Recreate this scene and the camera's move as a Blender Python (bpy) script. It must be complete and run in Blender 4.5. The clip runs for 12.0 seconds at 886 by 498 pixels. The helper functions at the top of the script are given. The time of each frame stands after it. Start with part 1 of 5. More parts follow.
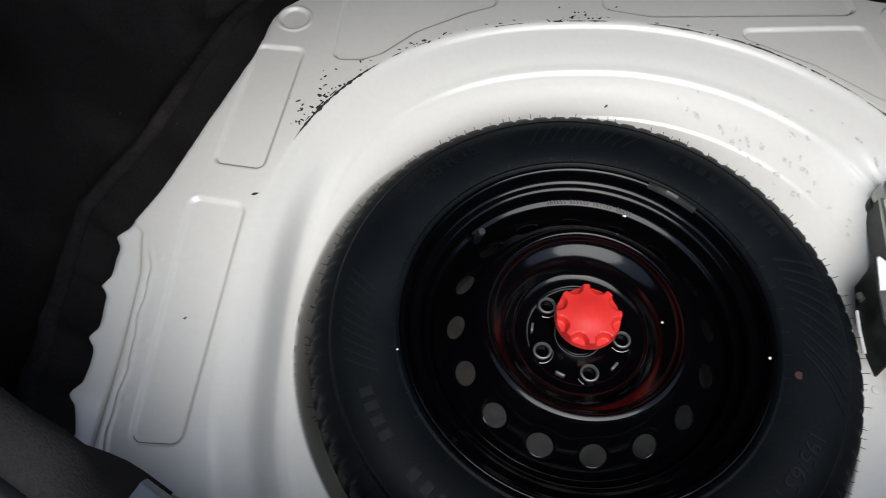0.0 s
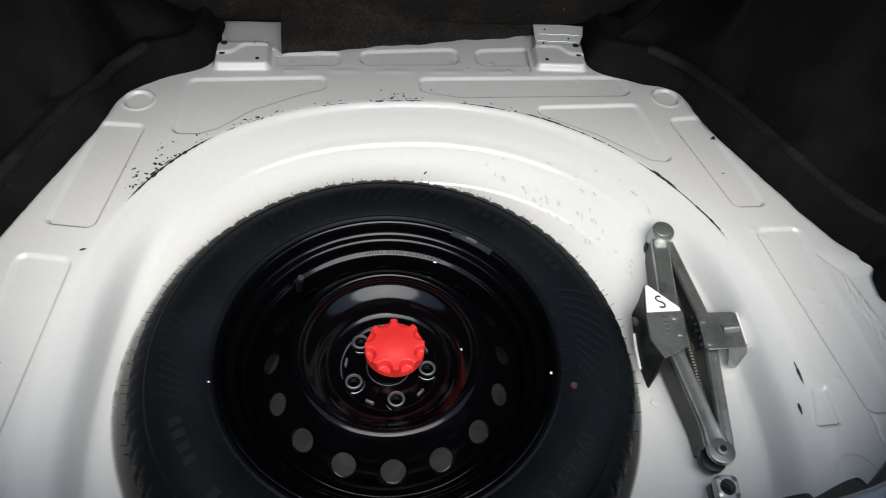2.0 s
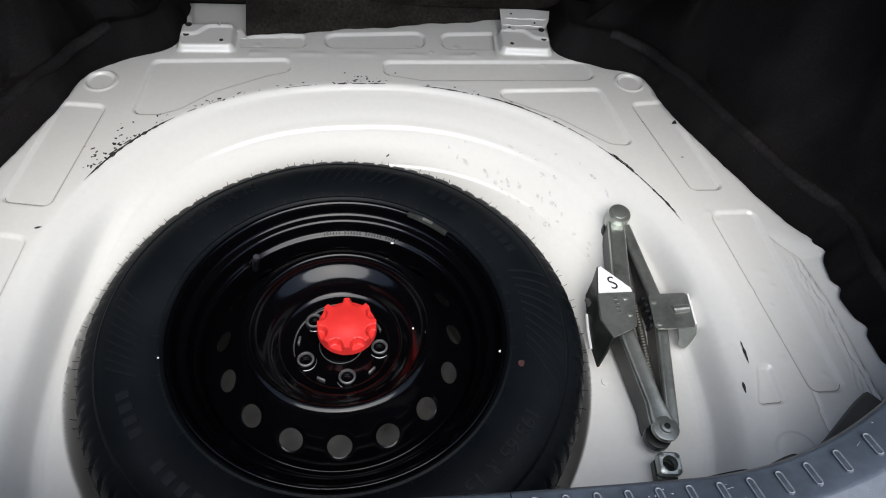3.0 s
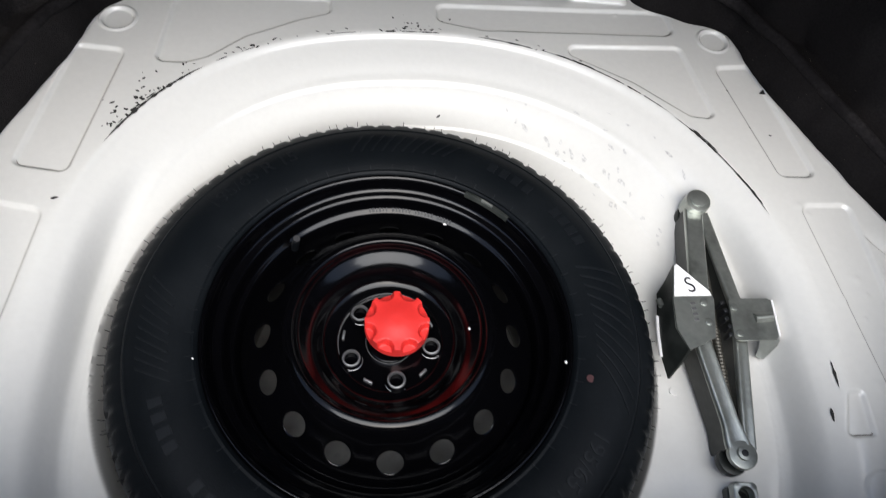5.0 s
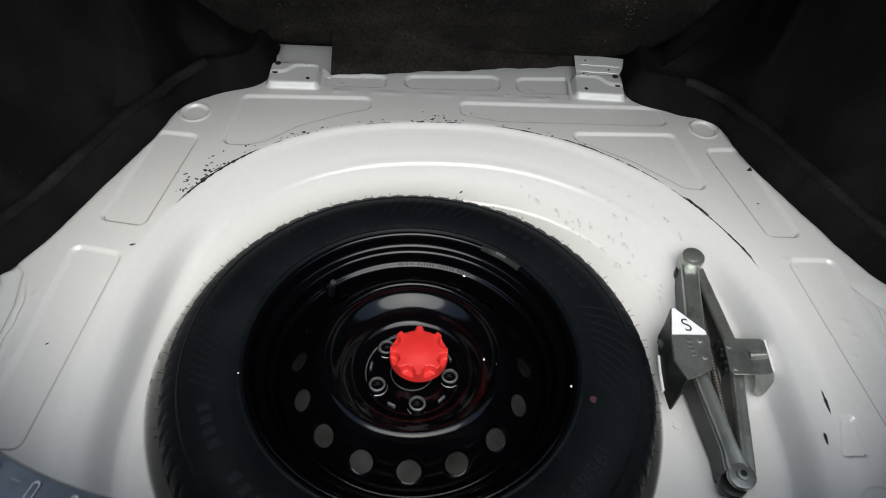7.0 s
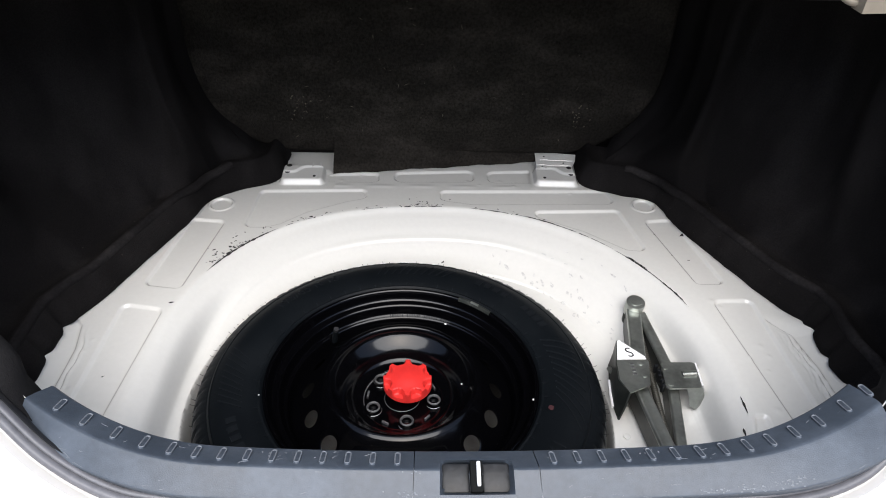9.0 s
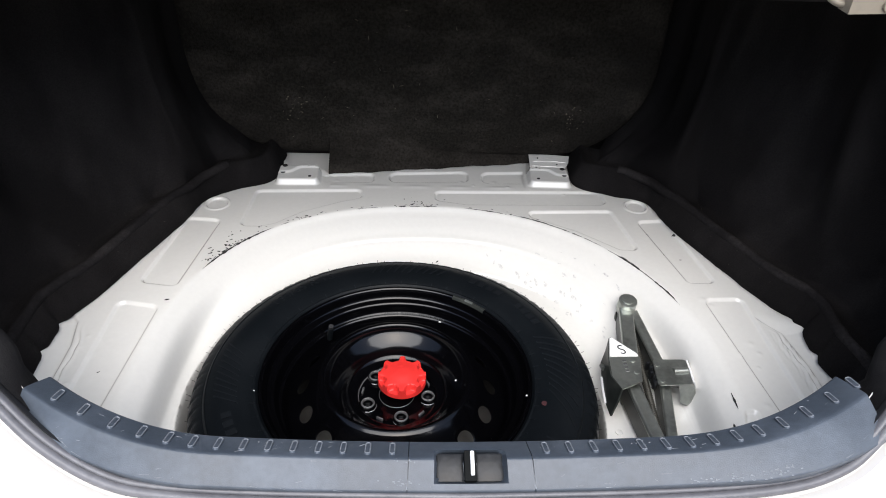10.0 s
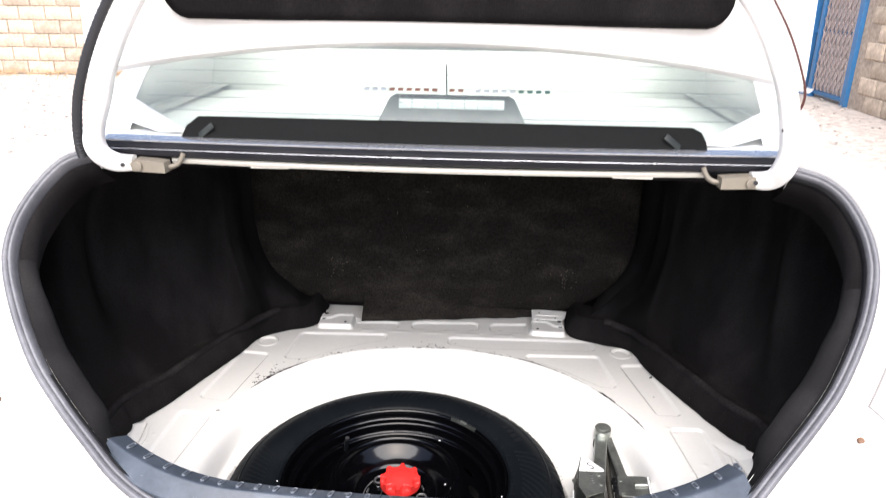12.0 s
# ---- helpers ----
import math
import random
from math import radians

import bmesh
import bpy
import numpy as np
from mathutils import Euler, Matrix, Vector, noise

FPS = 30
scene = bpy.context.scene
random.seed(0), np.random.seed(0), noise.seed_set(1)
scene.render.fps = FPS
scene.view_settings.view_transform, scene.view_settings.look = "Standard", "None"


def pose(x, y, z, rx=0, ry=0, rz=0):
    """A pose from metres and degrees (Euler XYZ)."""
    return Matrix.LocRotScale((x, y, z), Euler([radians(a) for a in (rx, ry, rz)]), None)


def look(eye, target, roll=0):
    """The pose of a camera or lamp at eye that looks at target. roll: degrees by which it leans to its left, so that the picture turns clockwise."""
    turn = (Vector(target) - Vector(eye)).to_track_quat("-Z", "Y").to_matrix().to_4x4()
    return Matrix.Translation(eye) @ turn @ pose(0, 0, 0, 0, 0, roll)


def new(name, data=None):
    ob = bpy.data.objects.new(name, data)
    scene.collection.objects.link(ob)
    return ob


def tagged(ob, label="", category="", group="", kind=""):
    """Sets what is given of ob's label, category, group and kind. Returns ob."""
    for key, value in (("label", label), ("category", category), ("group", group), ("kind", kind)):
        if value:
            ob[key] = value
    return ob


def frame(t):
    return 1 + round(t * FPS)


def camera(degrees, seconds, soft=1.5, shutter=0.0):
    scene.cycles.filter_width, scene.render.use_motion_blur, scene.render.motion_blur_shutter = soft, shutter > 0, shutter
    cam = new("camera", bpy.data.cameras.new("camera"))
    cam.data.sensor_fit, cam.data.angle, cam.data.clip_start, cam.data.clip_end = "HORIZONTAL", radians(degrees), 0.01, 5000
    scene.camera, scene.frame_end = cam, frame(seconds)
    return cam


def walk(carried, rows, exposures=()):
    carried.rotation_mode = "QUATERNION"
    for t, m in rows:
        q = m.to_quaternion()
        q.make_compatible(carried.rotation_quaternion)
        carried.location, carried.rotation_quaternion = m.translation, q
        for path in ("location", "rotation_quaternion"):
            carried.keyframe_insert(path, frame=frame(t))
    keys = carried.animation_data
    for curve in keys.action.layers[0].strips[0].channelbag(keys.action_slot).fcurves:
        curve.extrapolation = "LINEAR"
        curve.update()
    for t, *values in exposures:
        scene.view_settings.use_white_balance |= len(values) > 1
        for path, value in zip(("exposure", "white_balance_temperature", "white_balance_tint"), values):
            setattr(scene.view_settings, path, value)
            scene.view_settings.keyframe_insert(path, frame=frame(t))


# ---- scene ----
cam = camera(65.6, 12.0, soft=1.0, shutter=0.35)
PATH = [
    (0, (-0.164, -0.332, 0.697), (-0.176, 0.667, -1.036), 0.0),
    (0.5, (-0.173, -0.331, 0.704), (-0.061, 0.669, -1.025), 7.4),
    (1, (-0.136, -0.364, 0.703), (0.049, 0.758, -0.942), 5.8),
    (1.5, (-0.086, -0.415, 0.719), (0.11, 0.805, -0.854), 5.2),
    (2, (-0.03, -0.461, 0.722), (0.186, 0.803, -0.813), 6.3),
    (2.5, (0.008, -0.484, 0.721), (0.256, 0.785, -0.805), 7.3),
    (2.7, (0.026, -0.484, 0.723), (0.266, 0.78, -0.808), 7.1),
    (4.3, (0.018, -0.408, 0.706), (0.209, 0.597, -1.012), 9.5),
    (4.5, (0.009, -0.384, 0.699), (0.201, 0.584, -1.04), 9.5),
    (5, (-0.03, -0.337, 0.7), (0.177, 0.686, -1.006), 10.6),
    (5.5, (-0.052, -0.314, 0.705), (0.162, 0.797, -0.943), 8.9),
    (6, (-0.049, -0.329, 0.712), (0.15, 0.891, -0.86), 7.3),
    (6.5, (-0.039, -0.383, 0.715), (0.109, 0.902, -0.811), 6.2),
    (6.7, (-0.022, -0.433, 0.714), (0.075, 0.883, -0.789), 5.1),
    (8.3, (0.009, -0.72, 0.756), (0.064, 0.84, -0.494), 3.2),
    (8.5, (0.008, -0.73, 0.763), (0.076, 0.861, -0.446), 2.7),
    (9, (0.016, -0.748, 0.773), (0.088, 0.863, -0.41), 2.0),
    (9.5, (0.023, -0.755, 0.772), (0.12, 0.851, -0.415), 2.1),
    (10, (0.015, -0.765, 0.768), (0.104, 0.856, -0.399), 2.5),
    (10.5, (0.012, -0.789, 0.77), (0.072, 0.848, -0.377), 2.3),
    (11, (0.043, -0.85, 0.777), (0.112, 0.867, -0.245), 1.9),
    (11.5, (0.102, -0.956, 0.799), (0.033, 0.839, -0.082), 0.5),
    (12, (0.137, -1.054, 0.829), (0.028, 0.816, 0.127), 0.8),
]
EXPOSURE = [(0.0, 0.46, 6450, 8), (0.5, 0.62, 6450, 8), (1.5, 0.58, 6450, 7.5), (2.7, 0.62, 6450, 8), (4.5, 0.72, 6450, 10), (5.0, 0.70, 6450, 9), (5.5, 0.50, 6450, 8), (6.5, 0.38, 6450, 6), (8.5, 0.66, 6500, 10), (9.5, 0.75, 6500, 10), (10.5, 0.84, 6500, 10), (11.0, 0.72, 6500, 10), (11.5, 1.10, 6600, 13), (12.0, 1.27, 6700, 13)]
walk(cam, [(t, look(eye, target, roll)) for t, eye, target, roll in PATH], EXPOSURE)

# ---- world, sun ----
world = bpy.data.worlds.new("world")
scene.world = world
world.use_nodes = True
wn = world.node_tree.nodes
sky = wn.new("ShaderNodeTexSky")
sky.sky_type, sky.sun_disc = "NISHITA", False
sky.sun_elevation, sky.sun_rotation = radians(55), radians(175)
sky.air_density, sky.dust_density, sky.ozone_density = 1.0, 2.4, 1.0
wn["Background"].inputs["Strength"].default_value = 0.13
world.node_tree.links.new(sky.outputs[0], wn["Background"].inputs[0])
sun_data = bpy.data.lights.new("sun", "SUN")
sun_data.energy, sun_data.angle, sun_data.color = 2.9, radians(65), (0.985, 0.985, 0.985)
sun = new("sun", sun_data)
sun.matrix_world = look((0.22, -2.85, 4.1), (0, 0, 0))

CX = 0.055  # the car's centre line


# ---- materials ----
def material(name, base, rough=0.5, metal=0.0, grain=0.0, scale=60.0, bump=0.0, bump_scale=400.0, coat=0.0, stain=None, stain_scale=6.0, stain_amount=0.3, spec=0.5, island=0.0, stretch=None):
    m = bpy.data.materials.new(name)
    m.use_nodes = True
    n, l = m.node_tree.nodes, m.node_tree.links
    b = n["Principled BSDF"]
    b.inputs["Roughness"].default_value = rough
    b.inputs["Metallic"].default_value = metal
    b.inputs["Coat Weight"].default_value = coat
    b.inputs["Coat Roughness"].default_value = 0.08
    b.inputs["Specular IOR Level"].default_value = spec
    pos = n.new("ShaderNodeTexCoord")
    fine = n.new("ShaderNodeTexNoise")
    fine.inputs["Scale"].default_value, fine.inputs["Detail"].default_value = scale, 8
    l.new(pos.outputs["Object"], fine.inputs["Vector"])
    wide = n.new("ShaderNodeTexNoise")
    wide.inputs["Scale"].default_value, wide.inputs["Detail"].default_value = stain_scale, 5
    if stretch:
        longer = n.new("ShaderNodeMapping")
        longer.inputs["Scale"].default_value = stretch
        l.new(pos.outputs["Object"], longer.inputs["Vector"])
        l.new(longer.outputs[0], wide.inputs["Vector"])
    else:
        l.new(pos.outputs["Object"], wide.inputs["Vector"])
    ramp = n.new("ShaderNodeMapRange")
    ramp.inputs["From Min"].default_value, ramp.inputs["From Max"].default_value = 0.25, 0.75
    ramp.inputs["To Min"].default_value, ramp.inputs["To Max"].default_value = 1 - grain, 1 + grain
    l.new(fine.outputs["Fac"], ramp.inputs["Value"])
    tone = n.new("ShaderNodeMix")
    tone.data_type = "RGBA"
    tone.inputs["A"].default_value = (*base, 1)
    tone.inputs["B"].default_value = (*(stain or tuple(c * 0.8 for c in base)), 1)
    spread = n.new("ShaderNodeMapRange")
    spread.inputs["From Min"].default_value, spread.inputs["From Max"].default_value = 0.45, 0.75
    spread.inputs["To Max"].default_value = stain_amount
    l.new(wide.outputs["Fac"], spread.inputs["Value"])
    l.new(spread.outputs[0], tone.inputs["Factor"])
    mult = n.new("ShaderNodeMix")
    mult.data_type, mult.blend_type = "RGBA", "MULTIPLY"
    mult.inputs["Factor"].default_value = 1
    l.new(tone.outputs["Result"], mult.inputs["A"])
    l.new(ramp.outputs[0], mult.inputs["B"])
    last = mult.outputs["Result"]
    if island:
        geo = n.new("ShaderNodeObjectInfo")
        vary = n.new("ShaderNodeMapRange")
        vary.inputs["To Min"].default_value, vary.inputs["To Max"].default_value = 1 - island, 1 + island
        l.new(geo.outputs["Random"], vary.inputs["Value"])
        again = n.new("ShaderNodeMix")
        again.data_type, again.blend_type = "RGBA", "MULTIPLY"
        again.inputs["Factor"].default_value = 1
        l.new(last, again.inputs["A"])
        l.new(vary.outputs[0], again.inputs["B"])
        last = again.outputs["Result"]
    l.new(last, b.inputs["Base Color"])
    worn = n.new("ShaderNodeMapRange")
    worn.inputs["To Min"].default_value, worn.inputs["To Max"].default_value = (max(rough - 0.08, 0.02), min(rough + 0.1, 1)) if rough > 0.2 else (rough * 0.7, rough * 1.3)
    l.new(wide.outputs["Fac"], worn.inputs["Value"])
    if stain_amount:
        l.new(worn.outputs[0], b.inputs["Roughness"])
    if bump:
        rough_noise = n.new("ShaderNodeTexNoise")
        rough_noise.inputs["Scale"].default_value, rough_noise.inputs["Detail"].default_value = bump_scale, 4
        l.new(pos.outputs["Object"], rough_noise.inputs["Vector"])
        bm_node = n.new("ShaderNodeBump")
        bm_node.inputs["Strength"].default_value, bm_node.inputs["Distance"].default_value = bump, 0.002
        l.new(rough_noise.outputs["Fac"], bm_node.inputs["Height"])
        l.new(bm_node.outputs[0], b.inputs["Normal"])
    return m


PAINT = material("car_paint", (0.80, 0.78, 0.745), 0.3, 0, 0.02, 90, 0.04, 300, 0.6, (0.70, 0.67, 0.62), 5, 0.25)
FLOOR_PAINT = material("floor_paint", (0.700, 0.692, 0.662), 0.27, 0, 0.02, 120, 0.05, 160, 0.8, (0.60, 0.588, 0.566), 3, 0.0)
CARPET = material("carpet", (0.0092, 0.0084, 0.0086), 0.95, 0, 0.35, 350, 0.9, 700, 0, (0.026, 0.0238, 0.0240), 9, 0.75, 0.05, 0, (1, 1, 0.3))
SEAT_FELT = material("seat_felt", (0.0165, 0.0147, 0.0128), 0.95, 0, 0.5, 200, 0.9, 400, 0, (0.045, 0.0395, 0.034), 18, 0.7, 0.05, 0, (0.5, 1, 1))
RUBBER = material("tyre_rubber", (0.0037, 0.0049, 0.0062), 0.42, 0, 0.2, 200, 0.15, 500, 0, (0.0098, 0.0115, 0.0134), 10, 0.5, 0.11)
RAISED = material("raised_rubber", (0.0068, 0.0082, 0.0100), 0.42, 0, 0.2, 200, 0.1, 500, 0, None, 10, 0.3, 0.17)
BLACK_GLOSS = material("black_enamel", (0.0011, 0.0011, 0.0015), 0.13, 0, 0.1, 80, 0.025, 45, 0.06, (0.0013, 0.0013, 0.0018), 12, 0.4, 0.33)
RED = material("red_plastic", (0.62, 0.026, 0.022), 0.42, 0, 0.04, 200, 0.05, 300, 0, (0.6, 0.02, 0.02), 60, 0.3)
ZINC = material("zinc_steel", (0.43, 0.45, 0.42), 0.33, 0.86, 0.10, 160, 0.10, 45, 0, (0.15, 0.16, 0.145), 26, 0.8)
DARK_STEEL = material("dark_steel", (0.020, 0.023, 0.021), 0.36, 0.25, 0.3, 90, 0.15, 60, 0, (0.075, 0.080, 0.072), 30, 0.6, 0.35)
THREAD = material("greasy_thread", (0.07, 0.066, 0.056), 0.42, 0.6, 0.3, 200)
CREASE = material("crease_dirt_shade", (0.16, 0.135, 0.11), 0.85, 0, 0.4, 90)
BARE = material("worn_highlight_steel", (0.24, 0.24, 0.245), 0.4, 0.8, 0.1, 300)
LEAD = material("lead_weight", (0.012, 0.013, 0.015), 0.42, 0.3, 0.15, 200)
PLASTIC = material("sill_plastic", (0.045, 0.056, 0.072), 0.45, 0, 0.14, 150, 0.14, 900, 0, (0.100, 0.119, 0.147), 14, 0.6, 0.55)
SCUFF_GLINT = material("scuff_glint_plastic", (0.18, 0.195, 0.215), 0.7, 0, 0.3, 500)
LINT = material("lint", (0.13, 0.115, 0.09), 0.95, 0, 0.4, 400, 0, 100, 0, None, 6, 0.3, 0.05)
FELT = material("edge_felt", (0.0105, 0.0100, 0.0105), 0.9, 0, 0.22, 300, 0.4, 600, 0, (0.028, 0.0265, 0.0265), 8, 0.7, 0.1)
SEAL = material("weatherstrip_rubber", (0.10, 0.10, 0.11), 0.42, 0, 0.15, 120, 0.1, 300, 0, (0.2, 0.2, 0.21), 9, 0.6)
HEM = material("lit_hem_felt", (0.0125, 0.0115, 0.0120), 0.95, 0, 0.4, 200, 0.8, 600, 0, (0.036, 0.033, 0.033), 12, 0.75, 0.05)
LINER = material("liner_plastic", (0.012, 0.015, 0.020), 0.4, 0, 0.2, 150, 0.15, 500, 0, (0.035, 0.041, 0.050), 16, 0.7, 0.5)
DARK = material("dark_plastic", (0.014, 0.014, 0.016), 0.5, 0, 0.1, 100)
SOFT_BLACK = material("matt_black", (0.008, 0.0085, 0.0085), 0.8, 0, 0.1, 100, 0, 100, 0, None, 6, 0.3, 0.08)
CHIP = material("chipped_paint", (0.018, 0.017, 0.016), 0.8, 0, 0.4, 300)
SMUDGE = material("grey_smudge", (0.545, 0.54, 0.525), 0.5, 0, 0.3, 300)
STICKER = material("white_sticker", (0.8, 0.8, 0.8), 0.4, 0, 0.02, 100)
WHITE = material("white_paint_dot", (0.8, 0.8, 0.78), 0.5)
CREAM = material("cream_trim", (0.66, 0.63, 0.55), 0.6, 0, 0.03, 100, 0, 100, 0, (0.6, 0.57, 0.5), 6, 0.3)
SILVER = material("bright_moulding", (0.55, 0.56, 0.58), 0.25, 0.85, 0.04, 80)
BRASS = material("hinge_steel", (0.22, 0.195, 0.155), 0.4, 0.2, 0.06, 80)
GRAVEL = material("gravel", (0.46, 0.405, 0.36), 0.95, 0, 0.42, 14, 0.6, 30, 0, (0.42, 0.38, 0.33), 0.8, 0.6)
BLOCK = material("concrete_block", (0.52, 0.43, 0.335), 0.9, 0, 0.3, 18, 0.6, 40, 0, (0.23, 0.165, 0.115), 2.4, 0.85, 0.3, 0.18)
MORTAR = material("mortar", (0.38, 0.31, 0.245), 0.95, 0, 0.3, 20, 0.5, 60)
BLUE = material("blue_gate_paint", (0.03, 0.17, 0.38), 0.45, 0, 0.1, 20, 0.1, 60, 0, (0.09, 0.14, 0.2), 3, 0.4)
RUSTY = material("rusty_lattice", (0.45, 0.38, 0.36), 0.7, 0.2, 0.3, 30)
LEAF = material("leaf", (0.06, 0.12, 0.03), 0.6, 0, 0.2, 30)
RUST = material("rust", (0.16, 0.085, 0.05), 0.8, 0, 0.4, 300)
REDDOT = material("faded_red_dot", (0.04, 0.009, 0.011), 0.6)
GREY_LENS = material("pale_grey_lens", (0.30, 0.28, 0.265), 0.25, 0, 0.04, 40)

GLASS = bpy.data.materials.new("green_glass")
GLASS.use_nodes = True
gb = GLASS.node_tree.nodes["Principled BSDF"]
gb.inputs["Base Color"].default_value = (0.92, 0.985, 0.93, 1)
gb.inputs["Roughness"].default_value = 0.02
gb.inputs["Transmission Weight"].default_value = 1.0
gb.inputs["IOR"].default_value = 1.2
# white diffuse mixed into the glass, painting the sky's pale reflection as haze
gn, gl = GLASS.node_tree.nodes, GLASS.node_tree.links
haze, haze_mix, haze_noise, haze_range = gn.new("ShaderNodeBsdfDiffuse"), gn.new("ShaderNodeMixShader"), gn.new("ShaderNodeTexNoise"), gn.new("ShaderNodeMapRange")
haze.inputs["Color"].default_value = (0.74, 0.77, 0.74, 1)
haze_noise.inputs["Scale"].default_value, haze_noise.inputs["Detail"].default_value = 5, 6
haze_range.inputs["To Min"].default_value, haze_range.inputs["To Max"].default_value = 0.10, 0.22
gl.new(haze_noise.outputs["Fac"], haze_range.inputs["Value"])
gl.new(haze_range.outputs[0], haze_mix.inputs["Fac"])
gl.new(gb.outputs[0], haze_mix.inputs[1])
gl.new(haze.outputs[0], haze_mix.inputs[2])
gl.new(haze_mix.outputs[0], gn["Material Output"].inputs["Surface"])
CLEAR = bpy.data.materials.new("clear_lens")
CLEAR.use_nodes = True
cb = CLEAR.node_tree.nodes["Principled BSDF"]
cb.inputs["Base Color"].default_value = (0.75, 0.78, 0.76, 1)
cb.inputs["Roughness"].default_value = 0.15
cb.inputs["Metallic"].default_value = 0.3


# ---- building helpers ----
def finish(ob, mat, smooth=True, angle=40.0):
    me = ob.data
    for one in mat if isinstance(mat, (list, tuple)) else [mat]:
        me.materials.append(one)
    if smooth:
        me.polygons.foreach_set("use_smooth", [True] * len(me.polygons))
        me.set_sharp_from_angle(angle=radians(angle))
    return ob


def part(name, bm, mat, parent=None, label="", smooth=True, angle=40.0, bevel=0.0):
    """Links a bmesh as one mesh object under a thing or a part."""
    if bevel:
        bmesh.ops.bevel(bm, geom=[e for e in bm.edges if e.is_manifold and e.calc_face_angle(0) > 0.6], offset=bevel, segments=2, affect="EDGES", profile=0.6, clamp_overlap=True)
    bmesh.ops.recalc_face_normals(bm, faces=bm.faces)
    me = bpy.data.meshes.new(name)
    bm.to_mesh(me)
    bm.free()
    ob = finish(new(name, me), mat, smooth, angle)
    ob.parent = parent
    if label:
        tagged(ob, label)
    return ob


def raw(name, verts, faces, mat, parent=None, label="", smooth=True, angle=40.0):
    me = bpy.data.meshes.new(name)
    me.from_pydata([tuple(map(float, v)) for v in verts], [], faces)
    me.update()
    ob = finish(new(name, me), mat, smooth, angle)
    ob.parent = parent
    if label:
        tagged(ob, label)
    return ob


def empty(name, label, category, group="", kind=""):
    return tagged(new(name), label, category, group, kind)


def box(bm, size, m):
    made = bmesh.ops.create_cube(bm, size=1.0, matrix=m @ Matrix.Diagonal((*size, 1)))
    return made["verts"]


def cylinder(bm, r, h, m, segs=32, r2=None):
    return bmesh.ops.create_cone(bm, cap_ends=True, segments=segs, radius1=r, radius2=r if r2 is None else r2, depth=h, matrix=m)["verts"]


def prism(bm, pts, z0, z1, m=Matrix()):
    """A polygon in x, y, raised from z0 to z1."""
    low = [bm.verts.new(m @ Vector((x, y, z0))) for x, y in pts]
    top = [bm.verts.new(m @ Vector((x, y, z1))) for x, y in pts]
    bm.faces.new(low[::-1]), bm.faces.new(top)
    for i in range(len(pts)):
        j = (i + 1) % len(pts)
        bm.faces.new((low[i], low[j], top[j], top[i]))


def lathe(profile, segs=96, centre=(0, 0), shape=None, start=0.0, sweep=360.0, close=False):
    """Verts and faces of a profile of (r, z) turned round a vertical axis. shape(r, z, angle) may move a vert."""
    full = abs(sweep - 360) < 1e-6
    n = segs if full else segs + 1
    verts, faces = [], []
    for i in range(n):
        a = radians(start + sweep * i / segs)
        for r, z in profile:
            if shape:
                rr, zz = shape(r, z, a)
            else:
                rr, zz = r, z
            verts.append((centre[0] + rr * math.cos(a), centre[1] + rr * math.sin(a), zz))
    k = len(profile)
    rows = k if close else k - 1
    for i in range(segs):
        j = (i + 1) % n
        for p in range(rows):
            q = (p + 1) % k
            faces.append((i * k + p, j * k + p, j * k + q, i * k + q))
    return verts, faces


def spline(points, steps=8, closed=False):
    """A smooth Catmull-Rom line through points of any dimension."""
    pts = [np.array(p, float) for p in points]
    n, out = len(pts), []
    for i in range(n if closed else n - 1):
        if closed:
            a, b, c, d = (pts[(i + k) % n] for k in (-1, 0, 1, 2))
        else:
            a, b, c, d = pts[max(i - 1, 0)], pts[i], pts[i + 1], pts[min(i + 2, n - 1)]
        for s in range(steps):
            t = s / steps
            out.append(0.5 * (2 * b + (c - a) * t + (2 * a - 5 * b + 4 * c - d) * t * t + (3 * b - 3 * c + d - a) * t**3))
    if not closed:
        out.append(pts[-1])
    return out


def tube(points, radius, segs=8, squash=None):
    """Verts and faces of a round tube along a line of points."""
    pts = [Vector(p) for p in points]
    verts, faces = [], []
    side = None
    for i, p in enumerate(pts):
        way = (pts[min(i + 1, len(pts) - 1)] - pts[max(i - 1, 0)]).normalized()
        ref = Vector((0, 0, 1)) if abs(way.z) < 0.95 else Vector((0, 1, 0))
        side = (way.cross(ref) if side is None else side - way * side.dot(way)).normalized()
        up = side.cross(way)
        for k in range(segs):
            a = 2 * math.pi * k / segs
            verts.append(p + radius * (math.cos(a) * side + math.sin(a) * up * (squash or 1)))
    for i in range(len(pts) - 1):
        for k in range(segs):
            j = (k + 1) % segs
            faces.append((i * segs + k, i * segs + j, (i + 1) * segs + j, (i + 1) * segs + k))
    faces.append(tuple(range(segs))[::-1])
    faces.append(tuple((len(pts) - 1) * segs + k for k in range(segs)))
    return verts, faces


def grid_faces(rows, cols):
    return [(r * cols + c, r * cols + c + 1, (r + 1) * cols + c + 1, (r + 1) * cols + c) for r in range(rows - 1) for c in range(cols - 1)]


